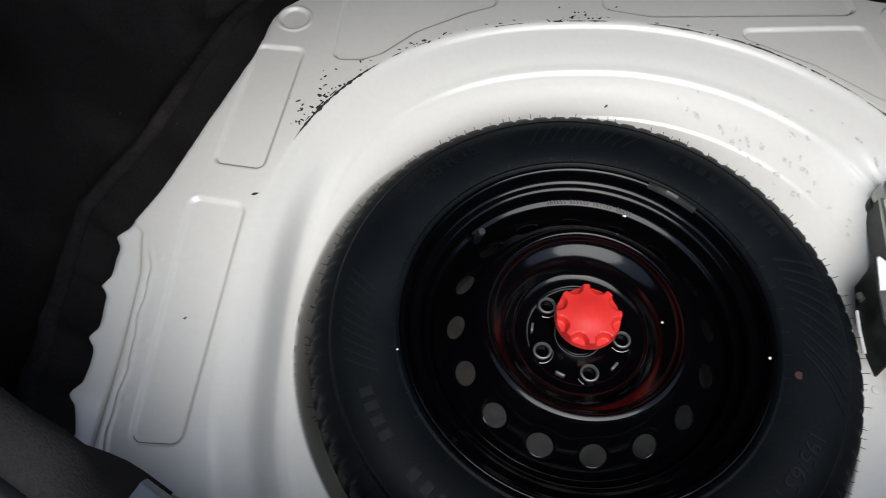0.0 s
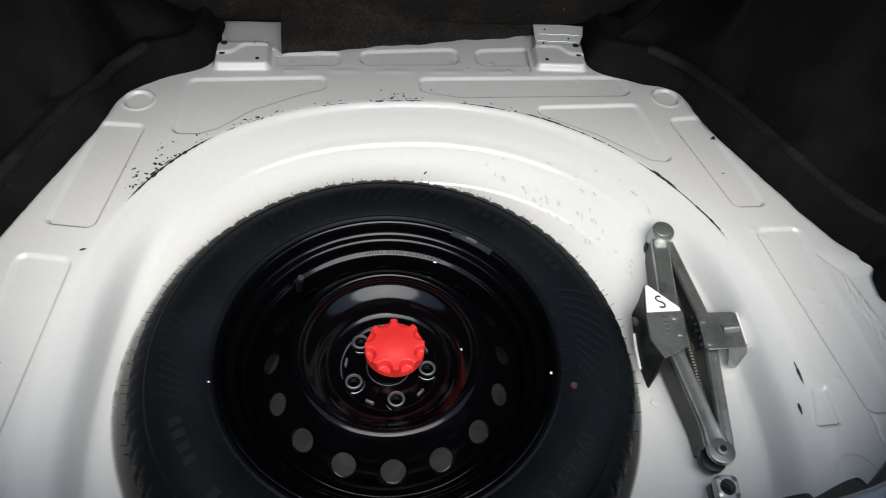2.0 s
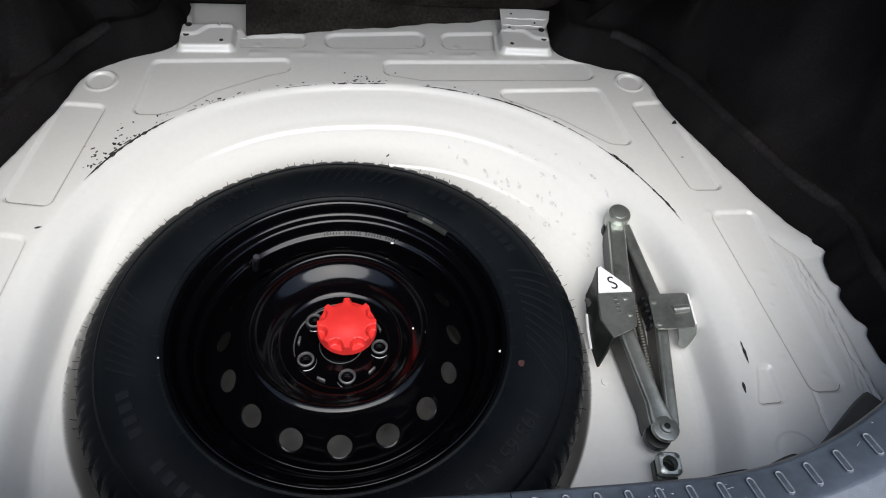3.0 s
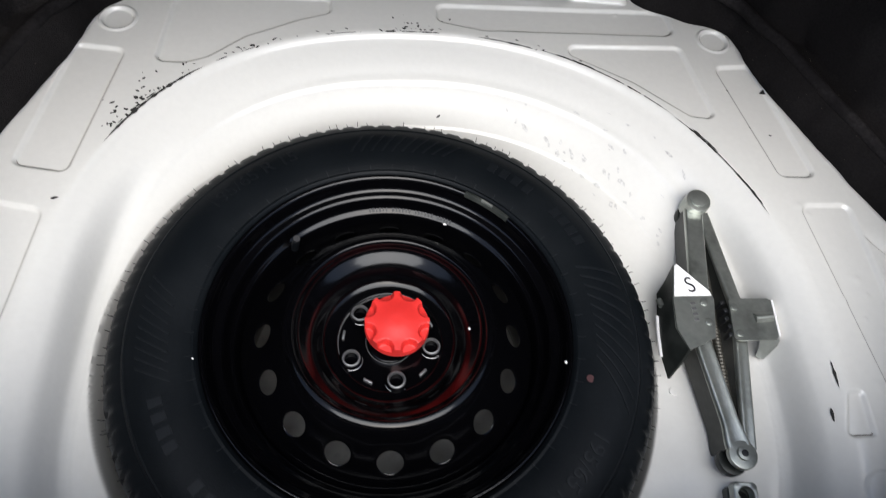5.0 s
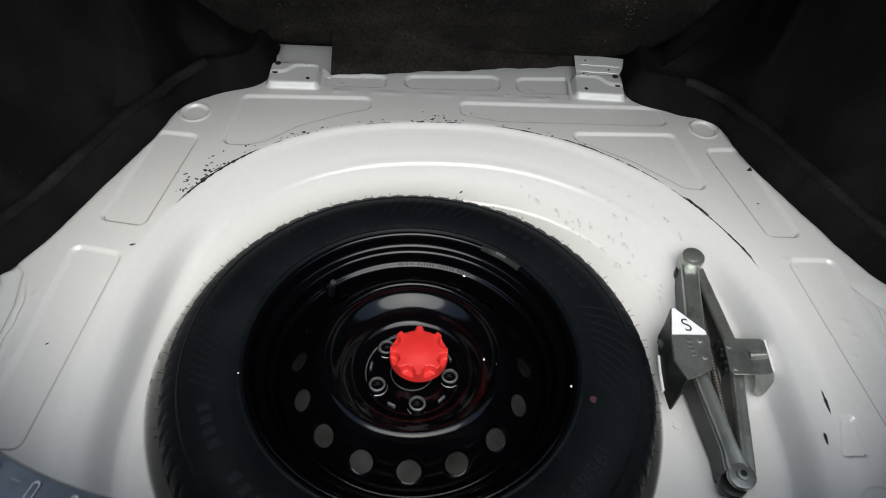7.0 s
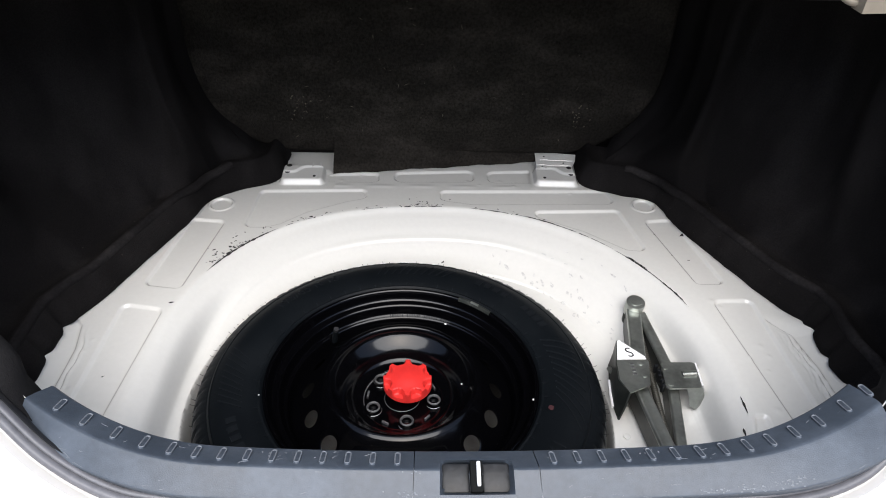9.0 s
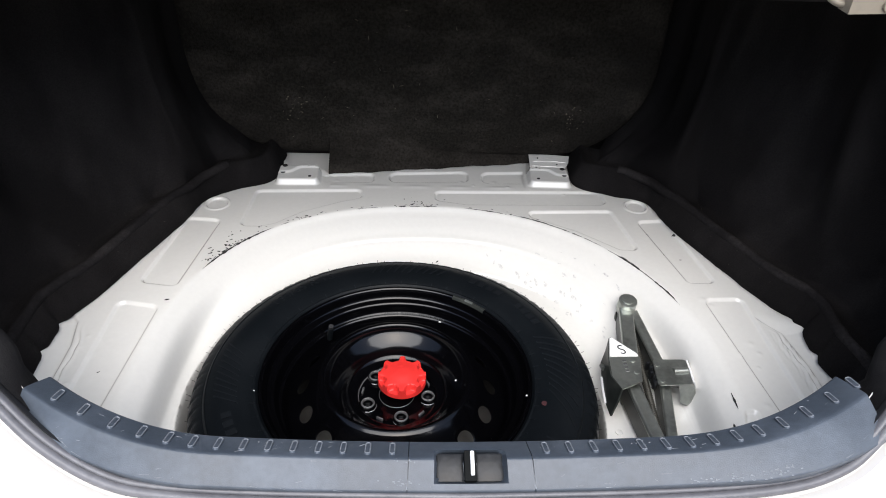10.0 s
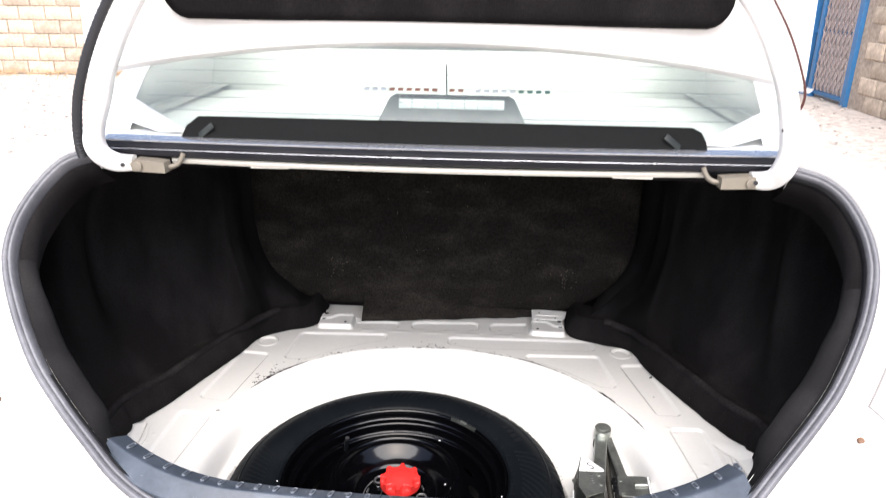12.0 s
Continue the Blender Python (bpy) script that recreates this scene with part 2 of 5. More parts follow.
def letters(text, size):
    """Flat outlines of a text as verts and faces, its middle at the origin."""
    curve = bpy.data.curves.new("text", "FONT")
    curve.body, curve.size, curve.align_x, curve.align_y, curve.extrude = text, size, "CENTER", "CENTER", 0.0
    holder = new("text", curve)
    me = bpy.data.meshes.new_from_object(holder.evaluated_get(bpy.context.evaluated_depsgraph_get()))
    verts, faces = [v.co.copy() for v in me.vertices], [tuple(p.vertices) for p in me.polygons]
    bpy.data.objects.remove(holder), bpy.data.curves.remove(curve), bpy.data.meshes.remove(me)
    return verts, faces


# ---- trunk floor: a pressed sheet with a wheel well and shallow pressed panels ----
WHEEL = (-0.007, -0.010)
PANELS = [  # corners of the pressed panels and the radius that rounds them
    ([(-0.318, 0.510), (-0.096, 0.519), (-0.093, 0.486), (-0.135, 0.470), (-0.210, 0.430), (-0.258, 0.386), (-0.285, 0.374), (-0.327, 0.374)], 0.013),
    ([(0.062, 0.516), (0.424, 0.524), (0.430, 0.478), (0.415, 0.470), (0.130, 0.464), (0.062, 0.480)], 0.013),
    ([(0.236, 0.439), (0.432, 0.447), (0.456, 0.304), (0.418, 0.308), (0.345, 0.370), (0.262, 0.418)], 0.012),
    ([(0.476, 0.408), (0.535, 0.414), (0.573, 0.205), (0.520, 0.205)], 0.012),
    ([(-0.434, 0.401), (-0.366, 0.394), (-0.396, 0.183), (-0.462, 0.193)], 0.012),
    ([(-0.038, 0.592), (0.138, 0.604), (0.138, 0.556), (-0.038, 0.552)], 0.018),
    ([(-0.26, 0.580), (-0.073, 0.588), (-0.070, 0.551), (-0.26, 0.549)], 0.013),
    ([(0.168, 0.600), (0.36, 0.612), (0.36, 0.556), (0.168, 0.553)], 0.018),
    ([(0.532, 0.160), (0.603, 0.162), (0.609, -0.136), (0.564, -0.136)], 0.014),
    ([(0.508, -0.096), (0.526, -0.096), (0.523, -0.148), (0.492, -0.148)], 0.006),
    ([(-0.480, 0.143), (-0.409, 0.130), (-0.430, -0.162), (-0.484, -0.160)], 0.013),
]


def inside(px, py, poly):
    """Signed distance to a polygon, less than nought inside."""
    best, within = np.full(px.shape, 1e9), np.zeros(px.shape, bool)
    for (ax, ay), (bx, by) in zip(poly, poly[1:] + poly[:1]):
        ex, ey = bx - ax, by - ay
        t = np.clip(((px - ax) * ex + (py - ay) * ey) / (ex * ex + ey * ey), 0, 1)
        best = np.minimum(best, (px - ax - t * ex) ** 2 + (py - ay - t * ey) ** 2)
        cross = ((ay > py) != (by > py)) & (px < (bx - ax) * (py - ay) / (by - ay + 1e-12) + ax)
        within ^= cross
    return np.sqrt(best) * np.where(within, -1, 1)


def ease(a, b, v):
    t = np.clip((v - a) / (b - a), 0, 1)
    return t * t * (3 - 2 * t)


def shrink(poly, r):
    """A polygon with its edges moved r inwards."""
    area = sum(ax * by - bx * ay for (ax, ay), (bx, by) in zip(poly, poly[1:] + poly[:1]))
    turn = 1 if area > 0 else -1
    lines = []
    for (ax, ay), (bx, by) in zip(poly, poly[1:] + poly[:1]):
        n = math.hypot(bx - ax, by - ay)
        nx, ny = -(by - ay) / n * turn, (bx - ax) / n * turn
        lines.append((nx, ny, nx * ax + ny * ay + r))
    out = []
    for (a, b, c), (d, e, f) in zip([lines[-1]] + lines[:-1], lines):
        det = a * e - b * d
        out.append(((c * e - b * f) / det, (a * f - c * d) / det))
    return out


def inset(px, py):
    """How far inside the well's rim a place lies, in metres."""
    dx, dy = px - 0.05, py
    a = np.where(dx > 0, 0.455, 0.450)
    b = np.where(dy > 0, 0.452, 0.40)
    n = np.where(dy > 0, np.where(dx > 0, 2.05, 2.4), 3.2)
    f = ((np.abs(dx) / a) ** n + (np.abs(dy) / b) ** n) ** (1 / n)
    return (1 - f) * 0.45


random.seed(17)
BUMPS = [(-0.49 - 0.012 * random.random(), random.uniform(-0.14, 0.1), 0.004) for _ in range(5)]
BUMPS += [(random.uniform(-0.30, 0.40), random.uniform(0.515, 0.60), random.uniform(0.003, 0.006)) for _ in range(16)]
BUMPS += [(random.uniform(0.52, 0.60), random.uniform(-0.12, 0.30), random.uniform(0.003, 0.006)) for _ in range(8)]


def smooth_profile(points):
    """Depths at places inward from the rim, as two rows of a fine smooth line."""
    line = spline(points, 10)
    return np.array([p[0] for p in line]), np.array([p[1] for p in line])


# the well's wall: steep at the sides and rear, a sloping wall with a ledge in front
STEEP = smooth_profile([(-0.014, 0.0), (-0.010, 0.0), (-0.003, -0.0010), (0.004, -0.0036), (0.012, -0.0085), (0.021, -0.0155), (0.026, -0.0215), (0.031, -0.0310), (0.041, -0.0560), (0.046, -0.0625), (0.052, -0.0660), (0.060, -0.0685), (0.12, -0.083), (0.2, -0.09)])
GENTLE = smooth_profile([(-0.010, 0.0), (-0.006, 0.0), (-0.001, -0.0008), (0.003, -0.0040), (0.007, -0.0078), (0.012, -0.0112), (0.020, -0.0158), (0.036, -0.0255), (0.048, -0.0336), (0.054, -0.0369), (0.0575, -0.0390), (0.0600, -0.0415), (0.0625, -0.0436), (0.066, -0.0460), (0.072, -0.0502), (0.090, -0.0626), (0.112, -0.0755), (0.122, -0.080), (0.2, -0.088)])


def height(px, py):
    px, py = np.asarray(px, float), np.asarray(py, float)
    d = inset(px, py)
    steep, gentle = np.interp(d, *STEEP), np.interp(d, *GENTLE)
    front = ease(0.06, 0.27, py)
    z = steep * (1 - front) + gentle * front
    rw = np.hypot(px - WHEEL[0], py - WHEEL[1])
    drop = np.interp(rw, [0, 0.318, 0.324, 0.330, 0.337, 0.345], [-0.1925, -0.1925, -0.18, -0.125, -0.070, 0.05])
    k = 0.008
    h = np.clip(0.5 + 0.5 * (drop - z) / k, 0, 1)
    z = drop * (1 - h) + z * h - k * h * (1 - h)
    for poly, round_by in PANELS:
        z -= 0.0046 * (1 - np.clip((inside(px, py, shrink(poly, round_by)) - round_by + 0.0032) / 0.0048, 0, 1))
    for cx, cy in ((-0.388, 0.453), (0.489, 0.463)):
        rr = np.hypot(px - cx, py - cy)
        z += 0.0022 * (1 - ease(0.0245, 0.0270, rr)) - 0.0052 * (1 - ease(0.0185, 0.0232, rr))
    rr = np.hypot(px - 0.513, py + 0.208)
    z += 0.0026 * (1 - ease(0.021, 0.026, rr))
    # flange folds down both sides
    fold_l = np.interp(py, [-0.2, -0.06, 0.036, 0.09, 0.11], [-0.519, -0.514, -0.516, -0.527, -0.545])
    fold_r = np.interp(py, [-0.2, -0.066, 0.001, 0.071, 0.1, 0.12], [0.650, 0.649, 0.647, 0.637, 0.614, 0.600])
    past = np.where(px < CX, fold_l - px, px - fold_r)
    low = ease(0.125, 0.085, py)
    z -= low * (0.0050 * np.clip((past + 0.0016) / 0.0042, 0, 1) - np.clip(past - 0.006, 0, 1) * 0.24)
    ripple = 0.0012 * np.sin(py * 61) + 0.0008 * np.sin(py * 143 + 1)
    z += 0.0016 * np.exp(-(((past + 0.0125 + ripple) / 0.0022) ** 2)) * ease(0.09, 0.05, py)
    z -= 0.0018 * np.exp(-(((past + 0.0085 + ripple) / 0.0018) ** 2)) * ease(0.07, 0.03, py)
    # wrinkled sheet inside the right flange
    side_r = ease(0.030, 0.016, -past) * ease(0.004, -0.002, past) * (px > CX) * ease(0.085, 0.04, py)
    z += side_r * (0.0010 * np.sin(px * 560 + 2.2 * np.sin(py * 47) + py * 60) * np.sin(py * 31 + 0.6) + 0.0006 * np.sin(px * 910 - py * 130 + 1.7 * np.sin(py * 83)))
    # cross folds at the rear corner beside the sill
    z -= 0.0030 * np.clip((-0.156 - py) / 0.003 + 0.5, 0, 1) * ease(0.560, 0.566, px)
    z -= 0.0022 * np.exp(-(((px - 0.5655 - 0.0) / 0.0018) ** 2)) * ease(-0.130, -0.138, py) * ease(-0.195, -0.18, py)
    for bx, by, br in BUMPS:
        z += 0.0011 * np.exp(-((px - bx) ** 2 + (py - by) ** 2) / br**2)
    z += 0.0012 * np.exp(-(((py - 0.533) / 0.006) ** 2)) * (np.abs(px - CX) < 0.22) * (0.5 + 0.5 * np.sin(px * 70))
    return z


car = empty("car", "white saloon car seen from behind with its boot open", "car")
xs, ys = np.arange(-0.60, 0.7101, 0.00155), np.arange(-0.34, 0.6801, 0.00155)
gx, gy = np.meshgrid(xs, ys)
gz = height(gx, gy)
boot_floor = raw("boot_floor", np.stack([gx, gy, gz], -1).reshape(-1, 3), grid_faces(len(ys), len(xs)), FLOOR_PAINT, car, "pale painted pressed-steel boot floor with a round wheel well", angle=60)


# ---- the car's opening: a loop in a sloping plane ----
LOOP_N = Vector((0, -0.698, 0.716))
LOOP_RIGHT = [(0.0, 0.575), (0.03, 0.620), (0.086, 0.650), (0.17, 0.667), (0.25, 0.671), (0.333, 0.664), (0.456, 0.638), (0.603, 0.590), (0.701, 0.546), (0.82, 0.484), (0.91, 0.436), (0.956, 0.396), (0.984, 0.335), (0.999, 0.22), (1.007, 0.01)]
LOOP_LEFT = [(0.0, 0.575), (0.03, 0.616), (0.086, 0.641), (0.17, 0.660), (0.256, 0.668), (0.359, 0.660), (0.488, 0.624), (0.638, 0.566), (0.748, 0.506), (0.838, 0.449), (0.91, 0.400), (0.965, 0.343), (0.988, 0.287), (1.000, 0.175), (1.007, -0.01)]


def loop_line(steps=5):
    right = [Vector((CX + w, 0.05 - 0.41 * v, 0.57 - 0.40 * v)) for v, w in spline(LOOP_RIGHT, steps)]
    left = [Vector((CX - w, 0.05 - 0.41 * v, 0.57 - 0.40 * v)) for v, w in spline(LOOP_LEFT, steps)]
    return left + right[::-1]


def loop_inward(line):
    out = []
    for i, p in enumerate(line):
        way = (line[min(i + 1, len(line) - 1)] - line[max(i - 1, 0)]).normalized()
        out.append(LOOP_N.cross(way).normalized())
    centre = Vector((CX, -0.12, 0.40))
    return [v if v.dot(centre - p) > 0 else -v for v, p in zip(out, line)]


LOOP = loop_line()
INWARD = loop_inward(LOOP)


def loop_loft(section, keep=None, line=None, inward=None):
    """Verts and faces of a section of (inward, out of plane) carried along the loop, where keep(place) holds."""
    line, inward = line or LOOP, inward or INWARD
    rows = [[p + v * a + LOOP_N * b for a, b in section] for p, v in zip(line, inward) if keep is None or keep(p)]
    return [v for r in rows for v in r], grid_faces(len(rows), len(section))


# quarter panels and rear skirt, from the gutter outwards
raw("gutter", *loop_loft([(0.018, -0.030), (0.012, -0.020), (0.000, -0.016), (-0.010, -0.006)]), PAINT, car, "white painted gutter round the boot opening")
rows = []
for p, v in zip(LOOP, INWARD):
    low = max(0.0, (0.42 - p.z) / 0.26)
    up = max(0.0, 1 - low)
    out = -v
    out = Vector((math.copysign(max(abs(out.x), 0.75 * up), p.x - CX), min(out.y, 0.0), min(out.z, 0.0))).normalized()
    rear = Vector((0, -1, 0))
    q0 = p - v * 0.010 + LOOP_N * -0.006
    q1 = p - v * 0.014 + LOOP_N * 0.004
    q2 = p - v * 0.030 + LOOP_N * 0.008
    q3 = q2 + out * (0.04 + 0.03 * up) + rear * 0.035 * low - Vector((0, 0, 0.012))
    q4 = q3 + Vector((out.x * 0.06, -0.05 * low, -0.05 - 0.03 * low))
    q5 = q4 + Vector((out.x * 0.03, -0.015 * low, -0.22))
    q6 = q5 + Vector((-out.x * 0.03, 0.03 * low, -0.30))
    rows.append([q0, q1, q2, q3, q4, q5, q6])
raw("rear_skirt", [q for r in rows for q in r], grid_faces(len(rows), 7), PAINT, car, "white painted bumper and quarter panels", angle=50)
# closing sides towards the front
for s in (-1, 1):
    prof = [(0.585, 0.575), (0.66, 0.566), (0.74, 0.52), (0.80, 0.42), (0.835, 0.2), (0.84, -0.1), (0.80, -0.4)]
    stations = [(0.062, -0.004), (0.10, 0.004), (0.2, 0.01), (0.5, 0.016), (0.9, 0.02), (1.7, 0.0)]
    verts = [(CX + s * w, y, z + dz) for y, dz in stations for w, z in prof]
    raw("rear_wing", verts, grid_faces(len(stations), len(prof)), PAINT, car)
    # tail lamp lens set into the body beside the opening
    lens = [r for r, p in zip(rows, LOOP) if 0.318 < p.z < 0.46 and (p.x - CX) * s > 0]
    verts = []
    for r in lens:
        edge = [r[2].lerp(r[3], 0.05), r[2].lerp(r[3], 0.5), r[3], r[3].lerp(r[4], 0.6), r[4]]
        verts += [edge[0] + LOOP_N * -0.002] + [q + LOOP_N * 0.004 + Vector((s * 0.003, 0, 0)) for q in edge]
    raw("tail_lamp", verts, grid_faces(len(lens), 6), GREY_LENS, car, "pale grey tail lamp lens in the white body", angle=50)
    bm = bmesh.new()
    cylinder(bm, 0.0042, 0.005, look((CX + s * 0.590, -0.262, 0.283), (CX + s * 0.60, -2, 2.0)), 16)
    part("body_screw", bm, RUST, car, "small rusty screw")

# weatherstrip round the opening
seal_section = [(0.012, -0.018), (0.0125, -0.004), (0.0112, 0.0035), (0.0088, 0.0062), (0.0066, 0.0050), (0.0058, 0.0028), (0.0050, 0.0046), (0.0028, 0.0076), (-0.0010, 0.0074), (-0.0042, 0.0030), (-0.0052, -0.004), (-0.003, -0.012)]
verts, faces = loop_loft(seal_section + seal_section[:1])
weatherstrip = raw("weatherstrip", verts, faces, SEAL, car, "worn grey rubber weatherstrip round the opening", angle=80)
raw("lip", *loop_loft([(0.0120, -0.016), (0.0155, -0.002), (0.0142, 0.001), (0.0120, -0.002)], lambda p: p.z < 0.30 or p.x > CX), DARK, weatherstrip)

# felt edge trim down both sides, inside the weatherstrip
for s in (-1, 1):
    edge_rows = [(p, v) for p, v in zip(LOOP, INWARD) if (p.x - CX) * s > 0.42]
    verts = []
    for p, v in edge_rows:
        full = 0.30 + 0.70 * float(np.clip((0.50 - p.z) / 0.17, 0, 1))
        full *= 1 - 0.85 * float(ease(0.262, 0.236, p.z))
        wave = 0.0012 * math.sin(p.z * 90) * full
        under = 0.012 * float(ease(0.53, 0.47, abs(p.x - CX)))
        for a, b, sink in ((0.015, -0.010, 0.0), (0.024, -0.012, 0.3), (0.034, -0.018, 0.8), (0.041, -0.028, 1.0), (0.040, -0.038, 1.0), (0.000, -0.080, 1.0)):
            verts.append(p + v * (0.014 + (a - 0.014) * full + (wave if a > 0.02 else 0)) + LOOP_N * (b - under * sink))
    cut = [i for i, (p, v) in enumerate(edge_rows) if p.z < 0.43]
    low_rows = [verts[i * 6 + k] for i in cut for k in range(6)]
    raw("edge_trim", low_rows, grid_faces(len(cut), 6), FELT, car, "dark grey felt-covered edge trim", angle=70)
    cut = [i for i, (p, v) in enumerate(edge_rows) if p.z > 0.415]
    high_rows = [verts[i * 6 + k] + LOOP_N * -0.002 for i in cut for k in range(6)]
    raw("upper_trim", high_rows, grid_faces(len(cut), 6), CARPET, car, "black felt trim below the hinge", angle=70)

# ---- sill plate over the latch ----
sill = empty("sill_plate", "grey ribbed plastic sill plate with scratches round the latch", "sill plate")
SILL_SECTION = [(-0.02, -0.012), (-0.02, -0.005), (-0.012, -0.001), (0.005, 0.0012), (0.06, 0.0024), (0.30, 0.0056), (0.50, 0.0080), (0.55, 0.0079), (0.60, 0.0058), (0.70, -0.0004), (0.82, -0.0085), (0.94, -0.0168), (0.985, -0.0198), (1.0, -0.0235), (1.0, -0.028)]
LATCH_X = 0.076


def sill_at(w, f, h=0.0):
    """A place on the sill: w from the centre line, f from its outer edge (0) to its inner edge (1), h above. Also its axes."""
    def outer(v):
        return Vector((CX + v, -0.357 + 1.65 * max(0.0, abs(v) - (0.24 if v < 0 else 0.30)) ** 2, 0.180 + 0.17 * v * v))

    def inner(v):
        v *= 0.955
        return Vector((CX + v, -0.308 + 1.6 * max(0.0, abs(v) - 0.23) ** 2, 0.203 + 0.17 * v * v))
    o, i = outer(w), inner(w)
    along = (i - o).normalized()
    side = (outer(w + 0.005) - outer(w - 0.005)).normalized()
    up = side.cross(along).normalized()
    return o.lerp(i, f) + up * h, side, along, up


def sill_rise(f):
    return float(np.interp(f, [q[0] for q in SILL_SECTION[2:-1]], [q[1] for q in SILL_SECTION[2:-1]]))


def sill_cover(name, w0, w1, mat, dents=False):
    n = max(int((w1 - w0) / 0.0032), 4)
    section = spline(SILL_SECTION, 3)
    verts = []
    for k in range(n + 1):
        for f, h in section:
            w = w0 + (w1 - w0) * k / n
            w += (1 - f) * (0.010 * float(ease(-0.38, -0.447, w)) - 0.008 * float(ease(0.38, 0.458, w)))
            dent = 0.0
            if dents:
                x = abs(CX + w - LATCH_X)
                dent = float(ease(0.0095, 0.0065, math.hypot(max(x - 0.0275, 0.0), max(abs(f - 0.46) * 0.056 - 0.0088, 0.0))))
            verts.append(sill_at(w, f, h - 0.016 * dent)[0])
        p = Vector(verts[-1])
        verts.append(p + Vector((0, -0.010, -0.07)))
    cols = len(section) + 1
    return raw(name, verts, grid_faces(n + 1, cols), mat, sill, angle=50)


sill_cover("cover", -0.447, LATCH_X - CX - 0.0640, PLASTIC)
sill_cover("cover", LATCH_X - CX + 0.0640, 0.458, PLASTIC)
latch = sill_cover("latch_cover", LATCH_X - CX - 0.0632, LATCH_X - CX + 0.0632, PLASTIC, True)


POCKET = material("pocket_plastic", (0.006, 0.0065, 0.0075), 0.35, 0, 0.3, 120, 0.15, 120, 0, (0.03, 0.032, 0.036), 70, 0.7, 0.3)


def on_sill(bm, size, w, f, h):
    p, side, along, up = sill_at(w, f, h)
    box(bm, size, Matrix.Translation(p) @ Matrix((side, along, up)).transposed().to_4x4())


for dx in (-0.0205, 0.0205):
    bm = bmesh.new()
    on_sill(bm, (0.028, 0.0285, 0.006), LATCH_X - CX + dx, 0.46, -0.0104)
    part("pocket_liner", bm, POCKET, latch, bevel=0.0025)
bm = bmesh.new()
on_sill(bm, (0.012, 0.030, 0.012), LATCH_X - CX, 0.46, -0.0040)
part("catch_housing", bm, SOFT_BLACK, latch, bevel=0.0015)
bm = bmesh.new()
on_sill(bm, (0.0040, 0.024, 0.010), LATCH_X - CX + 0.002, 0.50, 0.0010)
part("striker_bar", bm, STICKER, latch, "bright steel striker", bevel=0.0015)


def rib_shape():
    """One raised rib, its rim painted pale as a highlight round a shallow hollow, lying on its own z = 0."""
    ends = np.linspace(0, math.pi, 6)
    ring = [(math.cos(a), 1, math.sin(a)) for a in ends] + [(math.cos(a + math.pi), -1, math.sin(a + math.pi)) for a in ends]
    n, verts, faces = len(ring), [], []
    steps = ((0.0035, -0.001), (0.0031, 0.0012), (0.0025, 0.0016), (0.0018, 0.0009))
    for r, z in steps:
        verts += [(r * c, 0.0088 * e + r * t, z) for c, e, t in ring]
    for k in range(len(steps) - 1):
        faces += [(k * n + i, k * n + (i + 1) % n, (k + 1) * n + (i + 1) % n, (k + 1) * n + i) for i in range(n)]
    faces.append(tuple(3 * n + i for i in range(n)))
    me = bpy.data.meshes.new("rib")
    me.from_pydata(verts, [], faces)
    me.materials.append(PLASTIC), me.materials.append(SCUFF_GLINT)
    for k, f in enumerate(me.polygons):
        f.material_index = 1 if n <= k < 3 * n else 0
    return me


RIB = rib_shape()
ribs_left = [-0.005 - 0.0256 * k for k in range(10)] + [-0.264, -0.295, -0.330, -0.362]
for x in ribs_left + [2 * LATCH_X - x for x in ribs_left]:
    p, side, _, _ = sill_at(x - CX, 0.78, sill_rise(0.78))
    lean = (sill_at(x - CX, 0.92, sill_rise(0.92))[0] - sill_at(x - CX, 0.64, sill_rise(0.64))[0]).normalized()
    up = side.cross(lean).normalized()
    p = p + up * 0.0005
    along = Vector((lean.x * 0.3, lean.y, 0))
    along = (along - up * along.dot(up)).normalized()
    side = along.cross(up).normalized()
    rib = new("rib", RIB)
    rib.matrix_world = Matrix.Translation(p) @ Matrix((side, along, up)).transposed().to_4x4()
    rib.parent = sill
random.seed(5)
# scratches on the sill
verts, faces = [], []
for k in range(80):
    w = random.uniform(-0.43, 0.46)
    f, length = random.choice((random.uniform(0.05, 0.55), random.uniform(0.62, 0.95), random.uniform(0.0, 0.06))), random.uniform(0.0015, 0.011)
    if abs(w + CX - LATCH_X) < 0.075:
        continue
    h = sill_rise(f) + 0.0005
    p, _, along, _ = sill_at(w, f, h)
    q = sill_at(w + length, f, h)[0] + along * random.uniform(-0.003, 0.003)
    t = along * random.uniform(0.0001, 0.0003)
    verts += [p - t, q - t * 0.4, q + t * 0.4, p + t]
    faces.append(tuple(range(len(verts) - 4, len(verts))))
for w0, f0, count in ((0.33, 0.10, 46), (0.29, 0.06, 30), (-0.048, 0.12, 20), (-0.044, 0.52, 10), (0.10, 0.86, 8), (0.205, 0.88, 10), (-0.19, 0.84, 8), (0.25, 0.05, 16)):
    for k in range(count):
        w, f = w0 + random.gauss(0, 0.010), min(0.96, max(0.01, f0 + random.gauss(0, 0.045)))
        h = sill_rise(f) + 0.0005
        p, side, along, _ = sill_at(w, f, h)
        r = random.uniform(0.0002, 0.0008)
        side, along = side * r * random.uniform(0.6, 2.2), along * r
        verts += [p - side - along * 0.4, p + side - along, p + side * 0.6 + along, p - side * 0.8 + along * 0.7]
        faces.append(tuple(range(len(verts) - 4, len(verts))))
